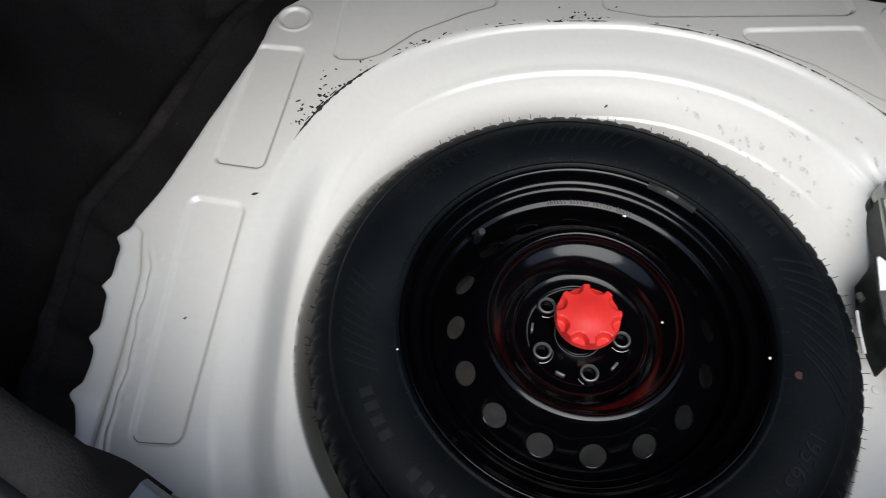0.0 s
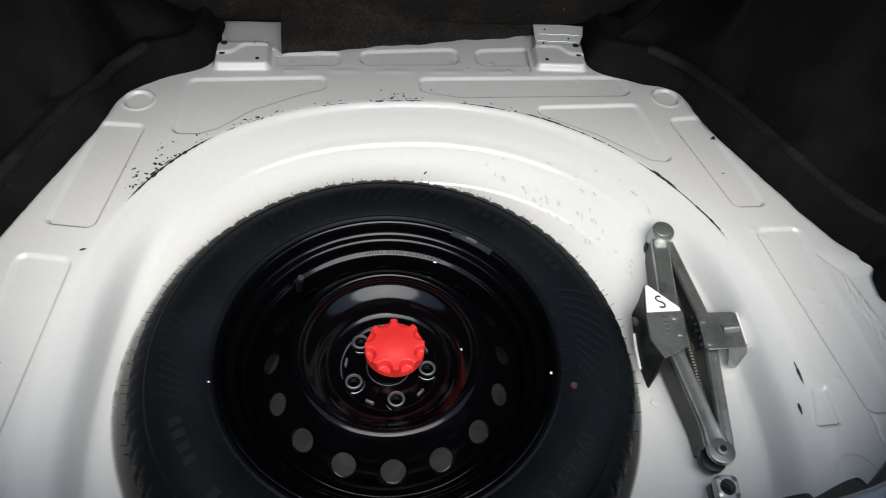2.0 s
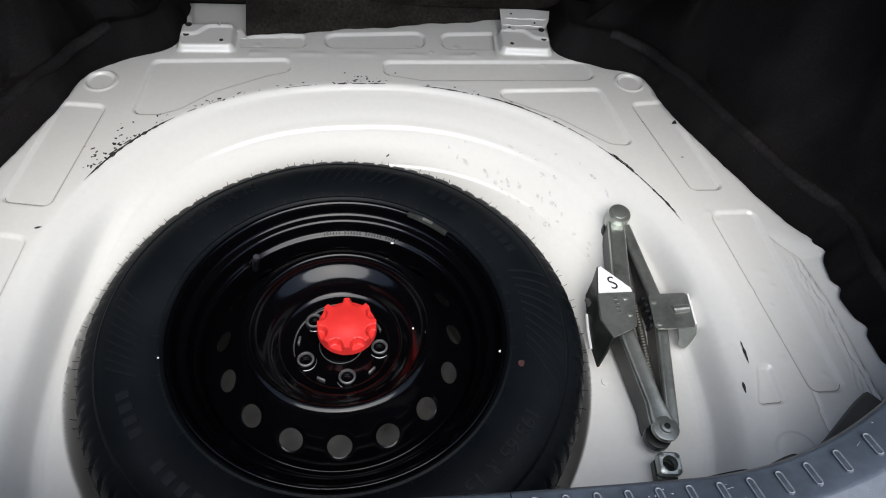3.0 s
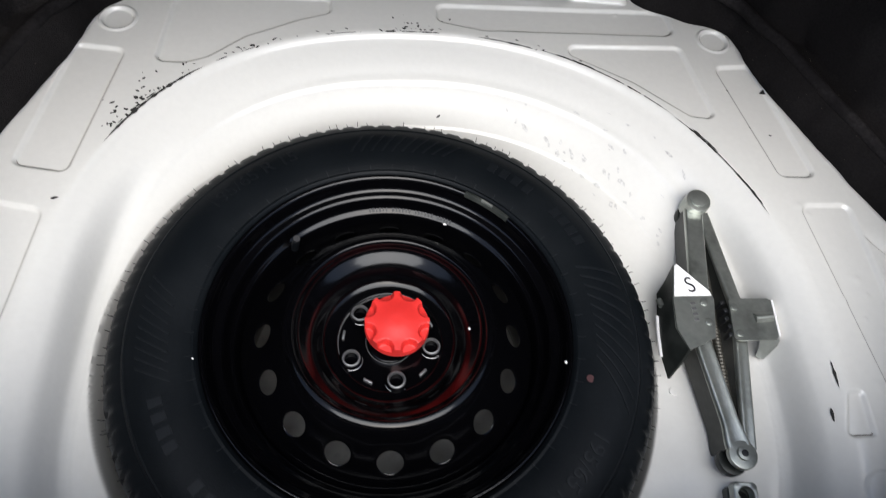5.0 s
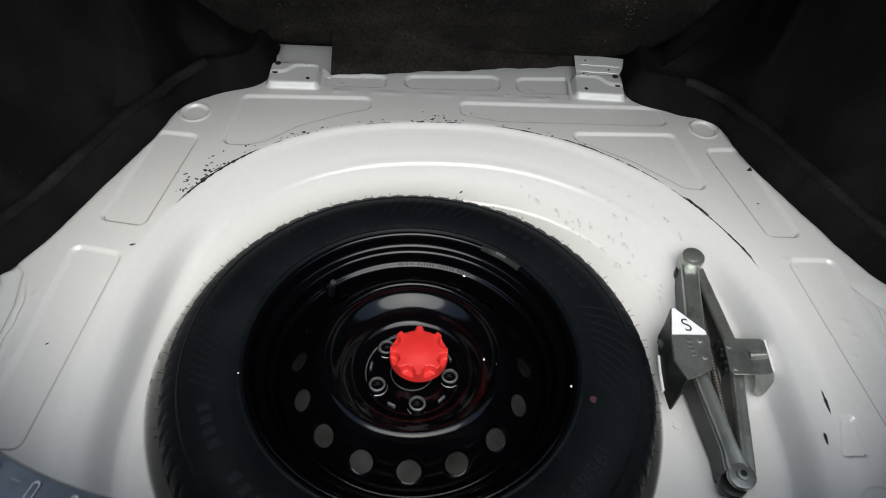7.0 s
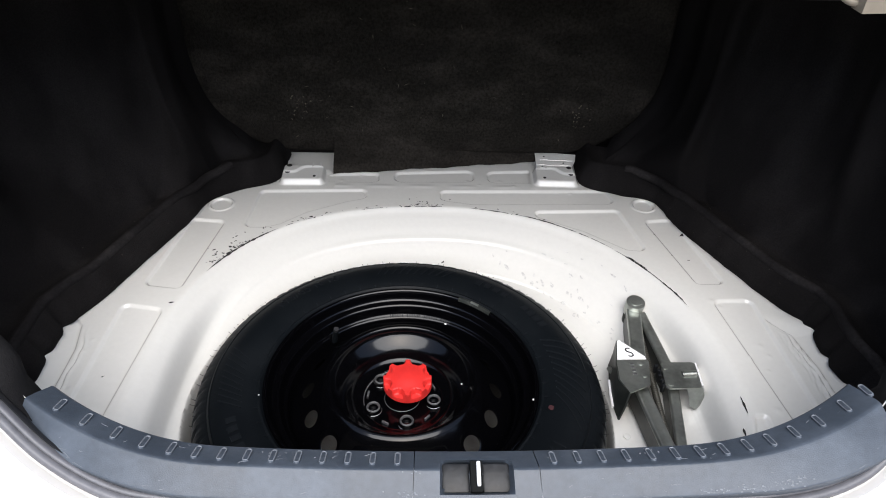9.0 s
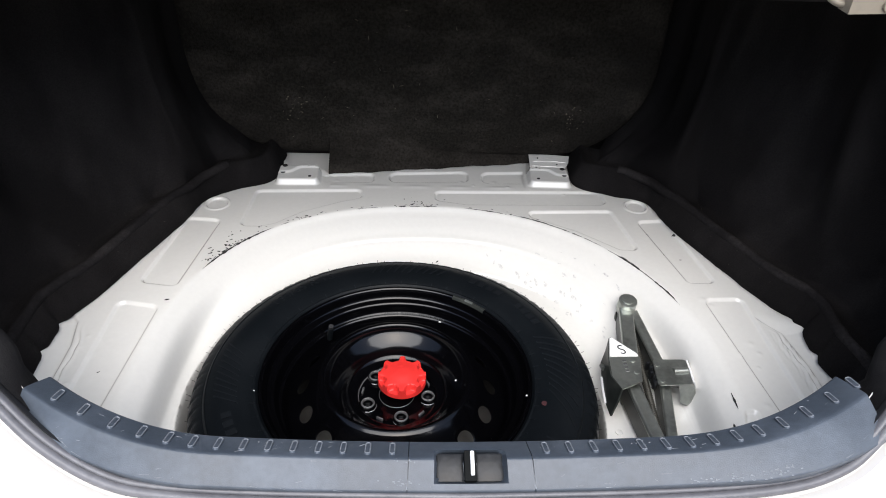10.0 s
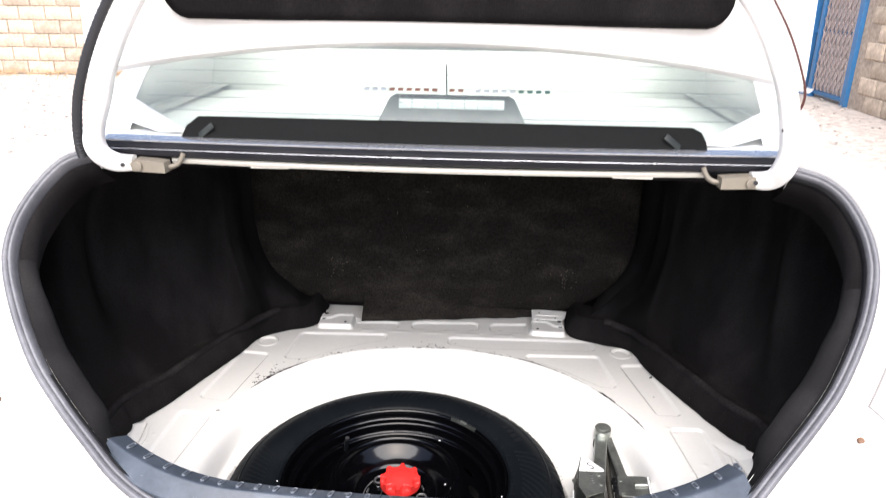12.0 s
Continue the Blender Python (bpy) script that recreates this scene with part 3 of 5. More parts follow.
for x in (LATCH_X - 0.0638, LATCH_X + 0.0638):
    p, q = sill_at(x - CX, 0.03, 0.0024)[0], sill_at(x - CX, 0.6, 0.0046)[0]
    t = Vector((0.0005, 0, 0))
    verts += [p - t, p + t, q + t * 0.6, q - t * 0.6]
    faces.append(tuple(range(len(verts) - 4, len(verts))))
tagged(raw("scratch_wear", verts, faces, SCUFF_GLINT, sill, smooth=False), kind="stuff")

# black liner sagging behind the sill
line = spline([(-0.56, -0.15, 0.02), (-0.476, -0.187, 0.03), (-0.413, -0.215, 0.03), (-0.327, -0.249, 0.03), (-0.297, -0.253, 0.028), (-0.287, -0.246, 0.032), (-0.205, -0.257, 0.03), (-0.178, -0.266, 0.03), (-0.09, -0.288, 0.03), (0.0, -0.296, 0.03), (0.09, -0.290, 0.03), (0.175, -0.274, 0.03), (0.245, -0.252, 0.010), (0.355, -0.231, -0.014), (0.446, -0.219, -0.010), (0.455, -0.225, -0.010), (0.497, -0.214, 0.016), (0.503, -0.226, 0.014), (0.548, -0.197, 0.018), (0.61, -0.15, 0.03)], 6)
verts = [c for p in line for c in ((p[0], p[1] - 0.004, -0.06), (p[0], p[1], p[2] - 0.008), (p[0], p[1] - 0.002, p[2]), (p[0], p[1] - 0.020, p[2] + 0.012), (p[0], p[1] - 0.045, p[2] + 0.07))]
raw("rear_liner", verts, grid_faces(len(line), 5), LINER, car, "dark plastic liner behind the sill")

# ---- side carpets ----
SIDE_FOOT = {
    -1: [(0.330, 0.650), (0.340, 0.548), (0.418, 0.502), (0.464, 0.460), (0.488, 0.375), (0.526, 0.268), (0.566, 0.150), (0.598, 0.080), (0.598, 0.0), (0.598, -0.07), (0.598, -0.13), (0.568, -0.179), (0.479, -0.213)],
    1: [(0.318, 0.650), (0.312, 0.545), (0.390, 0.500), (0.455, 0.474), (0.478, 0.385), (0.526, 0.262), (0.580, 0.145), (0.612, 0.092), (0.606, 0.02), (0.614, -0.05), (0.614, -0.13), (0.585, -0.18), (0.48, -0.215)],
}
SIDE_130 = [(0.44, 0.690), (0.478, 0.640), (0.488, 0.555), (0.492, 0.464), (0.548, 0.452), (0.645, 0.325), (0.700, 0.17), (0.735, 0.08), (0.745, 0.0), (0.735, -0.07), (0.70, -0.14), (0.64, -0.19), (0.47, -0.245)]
SIDE_250 = [(0.47, 0.692), (0.515, 0.640), (0.520, 0.560), (0.526, 0.490), (0.570, 0.470), (0.675, 0.350), (0.735, 0.18), (0.765, 0.08), (0.775, 0.0), (0.765, -0.07), (0.72, -0.12), (0.65, -0.17), (0.50, -0.235)]
SIDE_400 = [(0.47, 0.694), (0.515, 0.645), (0.528, 0.570), (0.540, 0.495), (0.600, 0.475), (0.690, 0.350), (0.745, 0.20), (0.78, 0.10), (0.785, 0.04), (0.78, -0.02), (0.755, -0.05), (0.72, -0.075), (0.652, -0.092)]
SIDE_540 = [(0.46, 0.696), (0.510, 0.65), (0.535, 0.58), (0.560, 0.52), (0.60, 0.45), (0.65, 0.32), (0.69, 0.22), (0.71, 0.15), (0.71, 0.11), (0.705, 0.08), (0.695, 0.06), (0.675, 0.045), (0.648, 0.03)]
for s in (-1, 1):
    foot = spline(SIDE_FOOT[s], 14)
    n = len(foot)
    normal = []
    for i in range(n):
        d = foot[min(i + 1, n - 1)] - foot[max(i - 1, 0)]
        d /= np.linalg.norm(d)
        normal.append(np.array([-d[1], d[0]]) * (1 if -d[1] > 0 or abs(d[1]) < 0.3 else -1))
    spread = spline(SIDE_130, 14)

    def level(z, off):
        out = []
        for i, (p, m) in enumerate(zip(foot, normal)):
            wave = (0.009 if p[1] < 0.10 else 0.0022) * noise.noise((p[0] * 26 + 3 * s, p[1] * 26, 0.5)) + 0.0012 * noise.noise((p[0] * 70, p[1] * 70, 2.0 + s))
            if -0.15 < p[1] < 0.10:
                wave = 0.45 * wave + 0.0085 * max(0.0, math.cos((p[1] - 0.015) * 2 * math.pi / 0.063)) ** 2 - 0.002
            room = np.linalg.norm(np.array(spread[i]) - p) - 0.02
            narrow = min(1.0, max(0.3, room / 0.066))
            q = p + m * (off * (narrow if off > 0.012 else 1) + wave * (1 if off < 0.02 else 0.3))
            lift = 0.004 * noise.noise((p[0] * 14, p[1] * 14, s)) * (z > 0.02)
            out.append((q[0], q[1], z + lift))
        return out
    levels = [level(0.001, 0.004), level(0.010, 0.0), level(0.022, 0.002), level(0.032, 0.006), level(0.046, 0.012), level(0.056, 0.020), level(0.060, 0.026), level(0.054, 0.034), level(0.045, 0.046), level(0.042, 0.070)]
    for z, table in ((0.13, SIDE_130), (0.25, SIDE_250), (0.40, SIDE_400), (0.54, SIDE_540)):
        levels.append([(p[0], p[1], z) for p in spline(table, 14)])
    upper = levels[9:]
    fine = list(zip(*[spline([upper[k][i] for k in range(len(upper))], 8) for i in range(n)]))
    sheet = levels[:9] + [list(r) for r in fine]
    verts = []
    for k, row in enumerate(sheet):
        for i, (w, y, z) in enumerate(row):
            rise = max(0.0, min(1.0, (z - 0.09) / 0.12)) * max(0.0, min(1.0, (0.5 - z) / 0.15))
            rise *= max(0.12, min(1.0, (0.40 - y) / 0.12))
            fold = rise * (0.030 * math.sin(i * 0.36 + 1.2 * s + 2.0 * z) + 0.006 * math.sin(i * 0.83 + 5 * z + s) + 0.014 * noise.noise((w * 6 + s, y * 6, z * 4)) + 0.003 * noise.noise((w * 22, y * 22, z * 14)))
            verts.append((CX + s * (w + fold), y + 0.4 * fold, z))
    side_carpet = raw("side_carpet", verts, grid_faces(len(sheet), n), CARPET, car, "black moulded felt carpet lining the boot side", angle=80)
    # rolled hem, its felt coloured lighter than the carpet for the light it catches
    hem = [(CX + s * w, y, z - 0.006) for w, y, z in level(0.060, 0.025)][n // 6:-n // 8]
    v, f = tube(hem, 0.0090, 12)
    raw("hem_roll", v, f, HEM, side_carpet, "rolled hem of the carpet, painted lighter as if lit")

# ---- seat back, its hanging flap, shelf ----
def rounded(hw, z0, z1, r, steps=8, r_top=0.04):
    pts = []
    for sx, sz, rr, a0 in ((1, z0, r, -90), (1, z1, r_top, 0), (-1, z1, r_top, 90), (-1, z0, r, 180)):
        cz = sz + rr if sz == z0 else sz - rr
        for k in range(steps + 1):
            a = radians(a0 + 90 * k / steps)
            pts.append((sx * (hw - rr) + rr * math.cos(a), cz + rr * math.sin(a)))
    return pts


bm = bmesh.new()
outline = rounded(0.501, 0.028, 0.535, 0.215, 14, 0.10)
rings = []
for grow, y in ((0.0, 0.702), (-0.004, 0.650), (0.0, 0.640), (0.008, 0.634), (0.04, 0.630), (0.12, 0.628)):
    rings.append([bm.verts.new((0.036 + x * (1 - grow / 0.49), y, 0.29 + (z - 0.29) * (1 - grow / 0.31))) for x, z in outline])
for a, b in zip(rings, rings[1:]):
    for i in range(len(a)):
        j = (i + 1) % len(a)
        bm.faces.new((a[i], a[j], b[j], b[i]))
bm.faces.new(rings[-1])
part("seat_back", bm, SEAT_FELT, car, "dusty black felt back of the rear seat", angle=70)
random.seed(14)
lint_verts, lint_faces = [], []
for k in range(100):
    x, z = random.gauss(0.03, 0.2), random.uniform(0.05, 0.42)
    if k % 5 < 2:
        x, z = random.choice((-0.245, 0.36)) + random.gauss(0, 0.018), random.choice((0.13, 0.14)) + random.gauss(0, 0.016)
    if abs(x - CX) > 0.38:
        continue
    a, r = random.uniform(0, 3.1), random.uniform(0.0012, 0.0065)
    r *= 0.5 if k % 5 < 2 else 1
    t = random.uniform(0.0002, 0.0007) * (2.4 if k % 5 < 2 else 1)
    base = len(lint_verts)
    y = 0.6268
    dx, dz = r * math.cos(a), r * math.sin(a)
    lint_verts += [(x - dx, y, z - dz), (x + t * math.sin(a), y, z - t * math.cos(a)), (x + dx, y, z + dz), (x - t * math.sin(a), y, z + t * math.cos(a))]
    lint_faces.append((base, base + 1, base + 2, base + 3))
for k in range(46):
    s = random.choice((-1, 1))
    u = random.random()
    w, y = 0.545 + 0.14 * u + random.uniform(-0.03, 0.02), random.uniform(0.12, 0.44)
    w -= 0.36 * max(0.0, y - 0.16)
    base, r, t = len(lint_verts), random.uniform(0.0006, 0.0020), random.uniform(0.0002, 0.0005)
    a = random.uniform(0, 3.1)
    z = 0.048 + 0.01 * u
    dx, dy = r * math.cos(a), r * math.sin(a)
    lint_verts += [(CX + s * w - dx, y - dy, z), (CX + s * w + t * math.sin(a), y - t * math.cos(a), z), (CX + s * w + dx, y + dy, z), (CX + s * w - t * math.sin(a), y + t * math.cos(a), z)]
    lint_faces.append((base, base + 1, base + 2, base + 3))
tagged(raw("lint", lint_verts, lint_faces, LINT, car, "pale lint caught on the felt", smooth=False), kind="stuff")
# flap with a cut slanting hem
cols = np.linspace(0, 1, 40)
verts = []
for u in cols:
    x = -0.172 + (0.296 + 0.172) * u
    hem = 0.574 + (0.642 - 0.574) * u + 0.002 * math.sin(u * 21) + 0.0015 * math.sin(u * 57)
    verts += [(x, hem + 0.001, 0.004), (x, hem, 0.010), (x, hem + 0.012, 0.022), (x, max(hem + 0.03, 0.622), 0.045), (x, 0.640, 0.10)]
raw("seat_flap", verts, grid_faces(len(cols), 5), SEAT_FELT, car, "black felt flap with a slanting cut hem", angle=80)
bm = bmesh.new()
box(bm, (1.5, 0.02, 0.66), pose(CX, 0.715, 0.235))
part("bulkhead", bm, CARPET, car)
bm = bmesh.new()
box(bm, (1.28, 0.62, 0.012), pose(CX, 0.385, 0.546))
part("shelf_underside", bm, CARPET, car, "black underside of the rear shelf")

# ---- seat brackets on the floor ----
def seat_bracket(s, x0, y0, turn):
    m = pose(x0, y0, 0, 0, 0, turn)
    bracket = empty("seat_bracket", "stamped pale metal seat bracket bolted to the floor", "bracket", "seat brackets")
    # stamped plate: a raised top that steps up again behind a wavy fold, and a thin rim
    w, d = 0.096, 0.066
    nx, ny = 56, 44
    verts = []
    for j in range(ny + 1):
        for i in range(nx + 1):
            x, y = -w / 2 - 0.007 + (w + 0.014) * i / nx, -d / 2 - 0.007 + (d + 0.014) * j / ny
            corner = math.hypot(max(abs(x) - w / 2 + 0.012, 0), max(abs(y) - d / 2 + 0.012, 0)) - 0.012
            z = 0.0025 + 0.0125 * float(ease(0.002, -0.007, corner))
            fold = y - 0.010 + 0.012 * math.tanh((x * s - 0.008) * 110)
            z += 0.0045 * float(ease(-0.002, 0.003, fold)) * float(ease(0.0, -0.010, corner))
            verts.append(m @ Vector((x, y, z)))
    plate = raw("plate", verts, grid_faces(ny + 1, nx + 1), FLOOR_PAINT, bracket, angle=60)
    for hx, hy, r in ((s * 0.031, 0.022, 0.0056), (s * 0.033, -0.001, 0.0052), (-s * 0.026, -0.016, 0.0034)):
        bm = bmesh.new()
        cylinder(bm, r, 0.0012, m @ Matrix.Translation((hx, hy, 0.0152 + (0.0046 if hy > 0 else 0.0016 if hy > -0.01 else 0))), 16)
        part("bolt_hole", bm, CHIP, plate)
    for k in range(4):
        bm = bmesh.new()
        cylinder(bm, 0.0020, 0.0012, m @ Matrix.Translation((-s * (0.036 - 0.016 * (k % 2)), 0.020 + 0.010 * (k // 2), 0.0196)), 10)
        part("weld_spot", bm, FLOOR_PAINT, plate)
    # sheet tab behind the plate: laid back on one side, standing on the other
    bm = bmesh.new()
    if s < 0:
        prism(bm, [(-0.046, -0.050), (0.058, -0.052), (0.053, -0.036), (0.046, -0.030), (-0.032, -0.030), (-0.041, 0.004), (-0.048, 0.006)], 0.0, 0.003, m @ pose(0.006, 0.060, 0.006, 7))
    else:
        prism(bm, [(-0.050, -0.050), (0.024, -0.050), (0.030, -0.020), (0.048, 0.022), (0.044, 0.027), (-0.048, 0.034), (-0.050, 0.031)], 0.0, 0.003, m @ pose(0.010, 0.052, 0.016, 9))
    tab = part("tab", bm, FLOOR_PAINT, bracket, bevel=0.001)
    # pressed creases across the tab, and small holes
    lean = m @ (pose(0.006, 0.060, 0.006, 7) if s < 0 else pose(0.010, 0.052, 0.016, 9))
    for x0, x1, y in ((-0.030, 0.044, -0.036), (-0.044, 0.040, -0.041)) if s < 0 else ((-0.048, 0.026, -0.014), (-0.048, 0.020, -0.026), (-0.040, 0.034, 0.004)):
        v, f = tube([lean @ Vector((x0 + (x1 - x0) * k / 6, y + 0.0012 * math.sin(k * 2.1), 0.0032)) for k in range(7)], 0.0011, 6)
        raw("crease", v, f, FLOOR_PAINT, tab)
    for x, y in ((0.030, -0.044), (0.016, -0.034)) if s < 0 else ((-0.030, 0.016), (0.012, -0.006), (-0.036, -0.020)):
        bm = bmesh.new()
        cylinder(bm, 0.0019, 0.0012, lean @ Matrix.Translation((x, y, 0.0034)), 10)
        part("tab_hole", bm, CHIP, tab)
    return bracket


seat_bracket(-1, -0.236, 0.562, 1)
seat_bracket(1, 0.318, 0.566, -2)

# ---- chips and smudges on the floor paint ----
def drape(pts, lift=0.0007):
    return [(x, y, float(height(x, y)) + lift) for x, y in pts]


def rim_point(angle, off=0.0):
    """A place on the well's rim in a direction from its middle."""
    ca, sa = math.cos(radians(angle)), math.sin(radians(angle))
    lo, hi = 0.2, 0.7
    for _ in range(30):
        mid = (lo + hi) / 2
        if inset(np.array(0.05 + mid * ca), np.array(mid * sa)) > off:
            lo = mid
        else:
            hi = mid
    return 0.05 + lo * ca, lo * sa


random.seed(3)
verts, faces = [], []


def chip_line(a0, a1, width, off=0.0, gap=0.0):
    steps = max(int(abs(a1 - a0) / 0.35), 3)
    last = None
    for i in range(steps + 1):
        a = a0 + (a1 - a0) * i / steps
        w = width * (0.25 + 0.75 * abs(noise.noise((a * 0.9, width * 1000, 0.3)))) * min(1, 6 * (i + 0.3) / steps, 6 * (steps - i + 0.3) / steps)
        if random.random() < gap:
            last = None
            continue
        p, q = drape([rim_point(a, off - w), rim_point(a, off + w)], 0.0012)
        verts.extend((p, q))
        k = len(verts)
        if last is not None:
            faces.append((last, k - 2, k - 1, last + 1))
        last = k - 2


def fleck(x, y, r, stretch=1.0, turn=0.0, lift=0.0007):
    n = 7
    pts = []
    for k in range(n):
        a = 2 * math.pi * k / n
        rr = r * random.uniform(0.5, 1.2)
        px, py = rr * math.cos(a) * stretch, rr * math.sin(a)
        pts.append((x + px * math.cos(turn) - py * math.sin(turn), y + px * math.sin(turn) + py * math.cos(turn)))
    k = len(verts)
    verts.extend(drape(pts, lift))
    faces.append(tuple(range(k, k + n)))


chip_line(151, 130, 0.0034, -0.002), chip_line(147, 139, 0.0026, -0.005, 0.15)
chip_line(128, 126, 0.0015, -0.002), chip_line(123, 121, 0.0012, -0.002)
chip_line(109, 102, 0.0011, -0.001, 0.1), chip_line(99, 92, 0.0018, -0.001, 0.1), chip_line(92, 88, 0.0016, -0.001)
chip_line(81, 70, 0.0016, -0.001), chip_line(70, 42, 0.0017, -0.002, 0.01), chip_line(42, 18, 0.0017, -0.001)
chip_line(66, 58, 0.0024, -0.003, 0.1), chip_line(38, 32, 0.0026, -0.003), chip_line(25, 20, 0.0020, -0.002)
chip_line(-7.5, -11.5, 0.0020, 0.004), chip_line(-14.5, -16.4, 0.0022, 0.0155)
for k in range(38):
    a = random.gauss(141, 6)
    x, y = rim_point(a, -abs(random.gauss(0.0, 0.020)) - 0.004)
    fleck(x, y, random.uniform(0.0006, 0.0024), random.uniform(1, 2), random.uniform(0, 3))
for k in range(16):
    x, y = random.gauss(0.02, 0.025), random.uniform(0.452, 0.488)
    fleck(x, y, random.uniform(0.0006, 0.0020), random.uniform(1, 2.5), random.uniform(0, 3))
for x, y, r in ((0.545, 0.362, 0.0042), (0.487, 0.36, 0.002), (0.5, 0.29, 0.0016), (-0.40, 0.145, 0.002), (0.066, 0.352, 0.0018), (-0.455, -0.02, 0.0016), (0.53, 0.28, 0.0015), (-0.17, 0.425, 0.002), (-0.2, 0.41, 0.0022), (-0.218, 0.405, 0.0018)):
    fleck(x, y, r, 2.2, random.uniform(-0.4, 0.8))
for a0, a1, n in ((128, 104, 14), (99, 88, 12), (84, 60, 10)):
    for k in range(n):
        x, y = rim_point(random.uniform(a0, a1), random.uniform(-0.010, -0.001))
        fleck(x, y, random.uniform(0.0005, 0.0017), random.uniform(1.2, 3.2), random.uniform(-0.6, 0.6))
# brown lines along the panels' near edges: crease dirt plus the ramp's shade, painted
crease_verts, crease_faces = [], []
for poly, round_by in PANELS:
    inner, last = shrink(poly, round_by), None
    area = sum(ax * by - bx * ay for (ax, ay), (bx, by) in zip(inner, inner[1:] + inner[:1]))
    ring = inner if area > 0 else inner[::-1]
    path = []
    for (ax, ay), (bx, by), (cx, cy) in zip(ring[-1:] + ring[:-1], ring, ring[1:] + ring[:1]):
        a0, a1 = math.atan2(ax - bx, by - ay), math.atan2(bx - cx, cy - by)
        turn = (a1 - a0 + math.pi) % (2 * math.pi) - math.pi
        path += [(bx, by, a0 + turn * k / 6) for k in range(7)]
    fine = []
    for (ax, ay, a), (bx, by, b) in zip(path, path[1:] + path[:1]):
        n = max(1, int(math.hypot(bx - ax, by - ay) / 0.004))
        fine += [(ax + (bx - ax) * k / n, ay + (by - ay) * k / n, a + ((b - a + math.pi) % (2 * math.pi) - math.pi) * k / n) for k in range(n)]
    for x, y, a in fine + fine[:1]:
        near = max(0.0, -math.sin(a)) ** 0.6
        w = 0.00058 * near * (0.55 + 0.9 * abs(noise.noise((x * 30, y * 30, 0.7))))
        at = round_by - 0.0024
        if w < 0.00012:
            last = None
            continue
        crease_verts.extend(drape([(x + (at - w) * math.cos(a), y + (at - w) * math.sin(a)), (x + (at + w) * math.cos(a), y + (at + w) * math.sin(a))], 0.0005))
        k = len(crease_verts)
        if last is not None:
            crease_faces.append((last, k - 2, k - 1, last + 1))
        last = k - 2
tagged(raw("crease_line", crease_verts, crease_faces, CREASE, boot_floor, "thin lines of dirt and painted shade in the near creases of the pressed panels", smooth=False), kind="stuff")
tagged(raw("paint_wear", verts, faces, CHIP, boot_floor, "dark chips where the floor paint has worn", smooth=False), kind="stuff")
verts, faces = [], []
for k in range(30):
    t = random.random()
    x, y = 0.175 + 0.19 * t + random.gauss(0, 0.008), 0.352 - 0.20 * t**1.3 + random.gauss(0, 0.012)
    if inset(np.array(x), np.array(y)) > 0.03:
        fleck(x, y, random.uniform(0.0014, 0.0036), random.uniform(1.3, 3.0), random.uniform(1.4, 2.6), 0.0013)
for k in range(12):
    a = random.uniform(30, 58)
    x, y = rim_point(a, random.uniform(0.030, 0.075))
    fleck(x, y, random.uniform(0.0008, 0.0022), random.uniform(2.0, 5.0), radians(a + 90) + random.gauss(0, 0.25), 0.0012)
tagged(raw("rub_wear", verts, faces, SMUDGE, boot_floor, "grey rub marks on the well wall", smooth=False), kind="stuff")


# ---- spare wheel ----
WX, WY = WHEEL
wheel = empty("spare_wheel", "black steel spare wheel with a new tyre lying in the well", "spare wheel")
TYRE = [(0.206, -0.034), (0.2085, -0.022), (0.2110, -0.0125), (0.2145, -0.0095), (0.2175, -0.0105), (0.224, -0.0078), (0.236, -0.0050), (0.252, -0.0045), (0.266, -0.0060), (0.278, -0.0100), (0.2850, -0.0135), (0.2868, -0.0132), (0.2885, -0.0155), (0.290, -0.0180), (0.298, -0.0215), (0.306, -0.0270), (0.3120, -0.036), (0.3160, -0.047), (0.3190, -0.062), (0.3200, -0.085)]
tyre_profile = TYRE + [(r, -0.196 - z) for r, z in TYRE[::-1]]


def tread(r, z, a):
    """Cuts the shoulder grooves."""
    k = (a * 80 / (2 * math.pi)) % 1.0
    depth = 0.0038 if k > 0.74 else 0.0
    deep = min(max((r - 0.300) / 0.008, 0), 1)
    return r - depth * deep, z


v, f = lathe(tyre_profile, 80 * 8, (WX, WY), tread)
tyre = raw("tyre", v, f, RUBBER, wheel, "new black rubber tyre with moulding hairs", angle=35)


def top_z(r):
    return float(np.interp(r, [p[0] for p in TYRE], [p[1] for p in TYRE]))


def arc_piece(verts, faces, mark_verts, mark_faces, angle, radius, lift):
    """Lays flat outlines on the tyre wall, their tops outwards."""
    base = len(verts)
    for q in mark_verts:
        a = radians(angle) - q.x / radius
        r = radius + q.y
        verts.append((WX + r * math.cos(a), WY + r * math.sin(a), top_z(r) + lift))
    faces.extend(tuple(base + i for i in fc) for fc in mark_faces)


def raised(name, marks, label=""):
    verts, faces = [], []
    for mv, mf, angle, radius in marks:
        n = len(verts)
        arc_piece(verts, faces, mv, mf, angle, radius, 0.0010)
        # walls of the raised marks
        edges = {}
        for fc in mf:
            for a, b in zip(fc, fc[1:] + fc[:1]):
                edges[(a, b)] = 1
        rim = [(a, b) for a, b in edges if (b, a) not in edges]
        low = {}
        for a, b in rim:
            for i in (a, b):
                if i not in low:
                    low[i] = len(verts)
                    x, y, z = verts[n + i]
                    verts.append((x, y, z - 0.0025))
            faces.append((n + b, n + a, low[a], low[b]))
    return raw(name, verts, faces, RAISED, tyre, label, smooth=False)


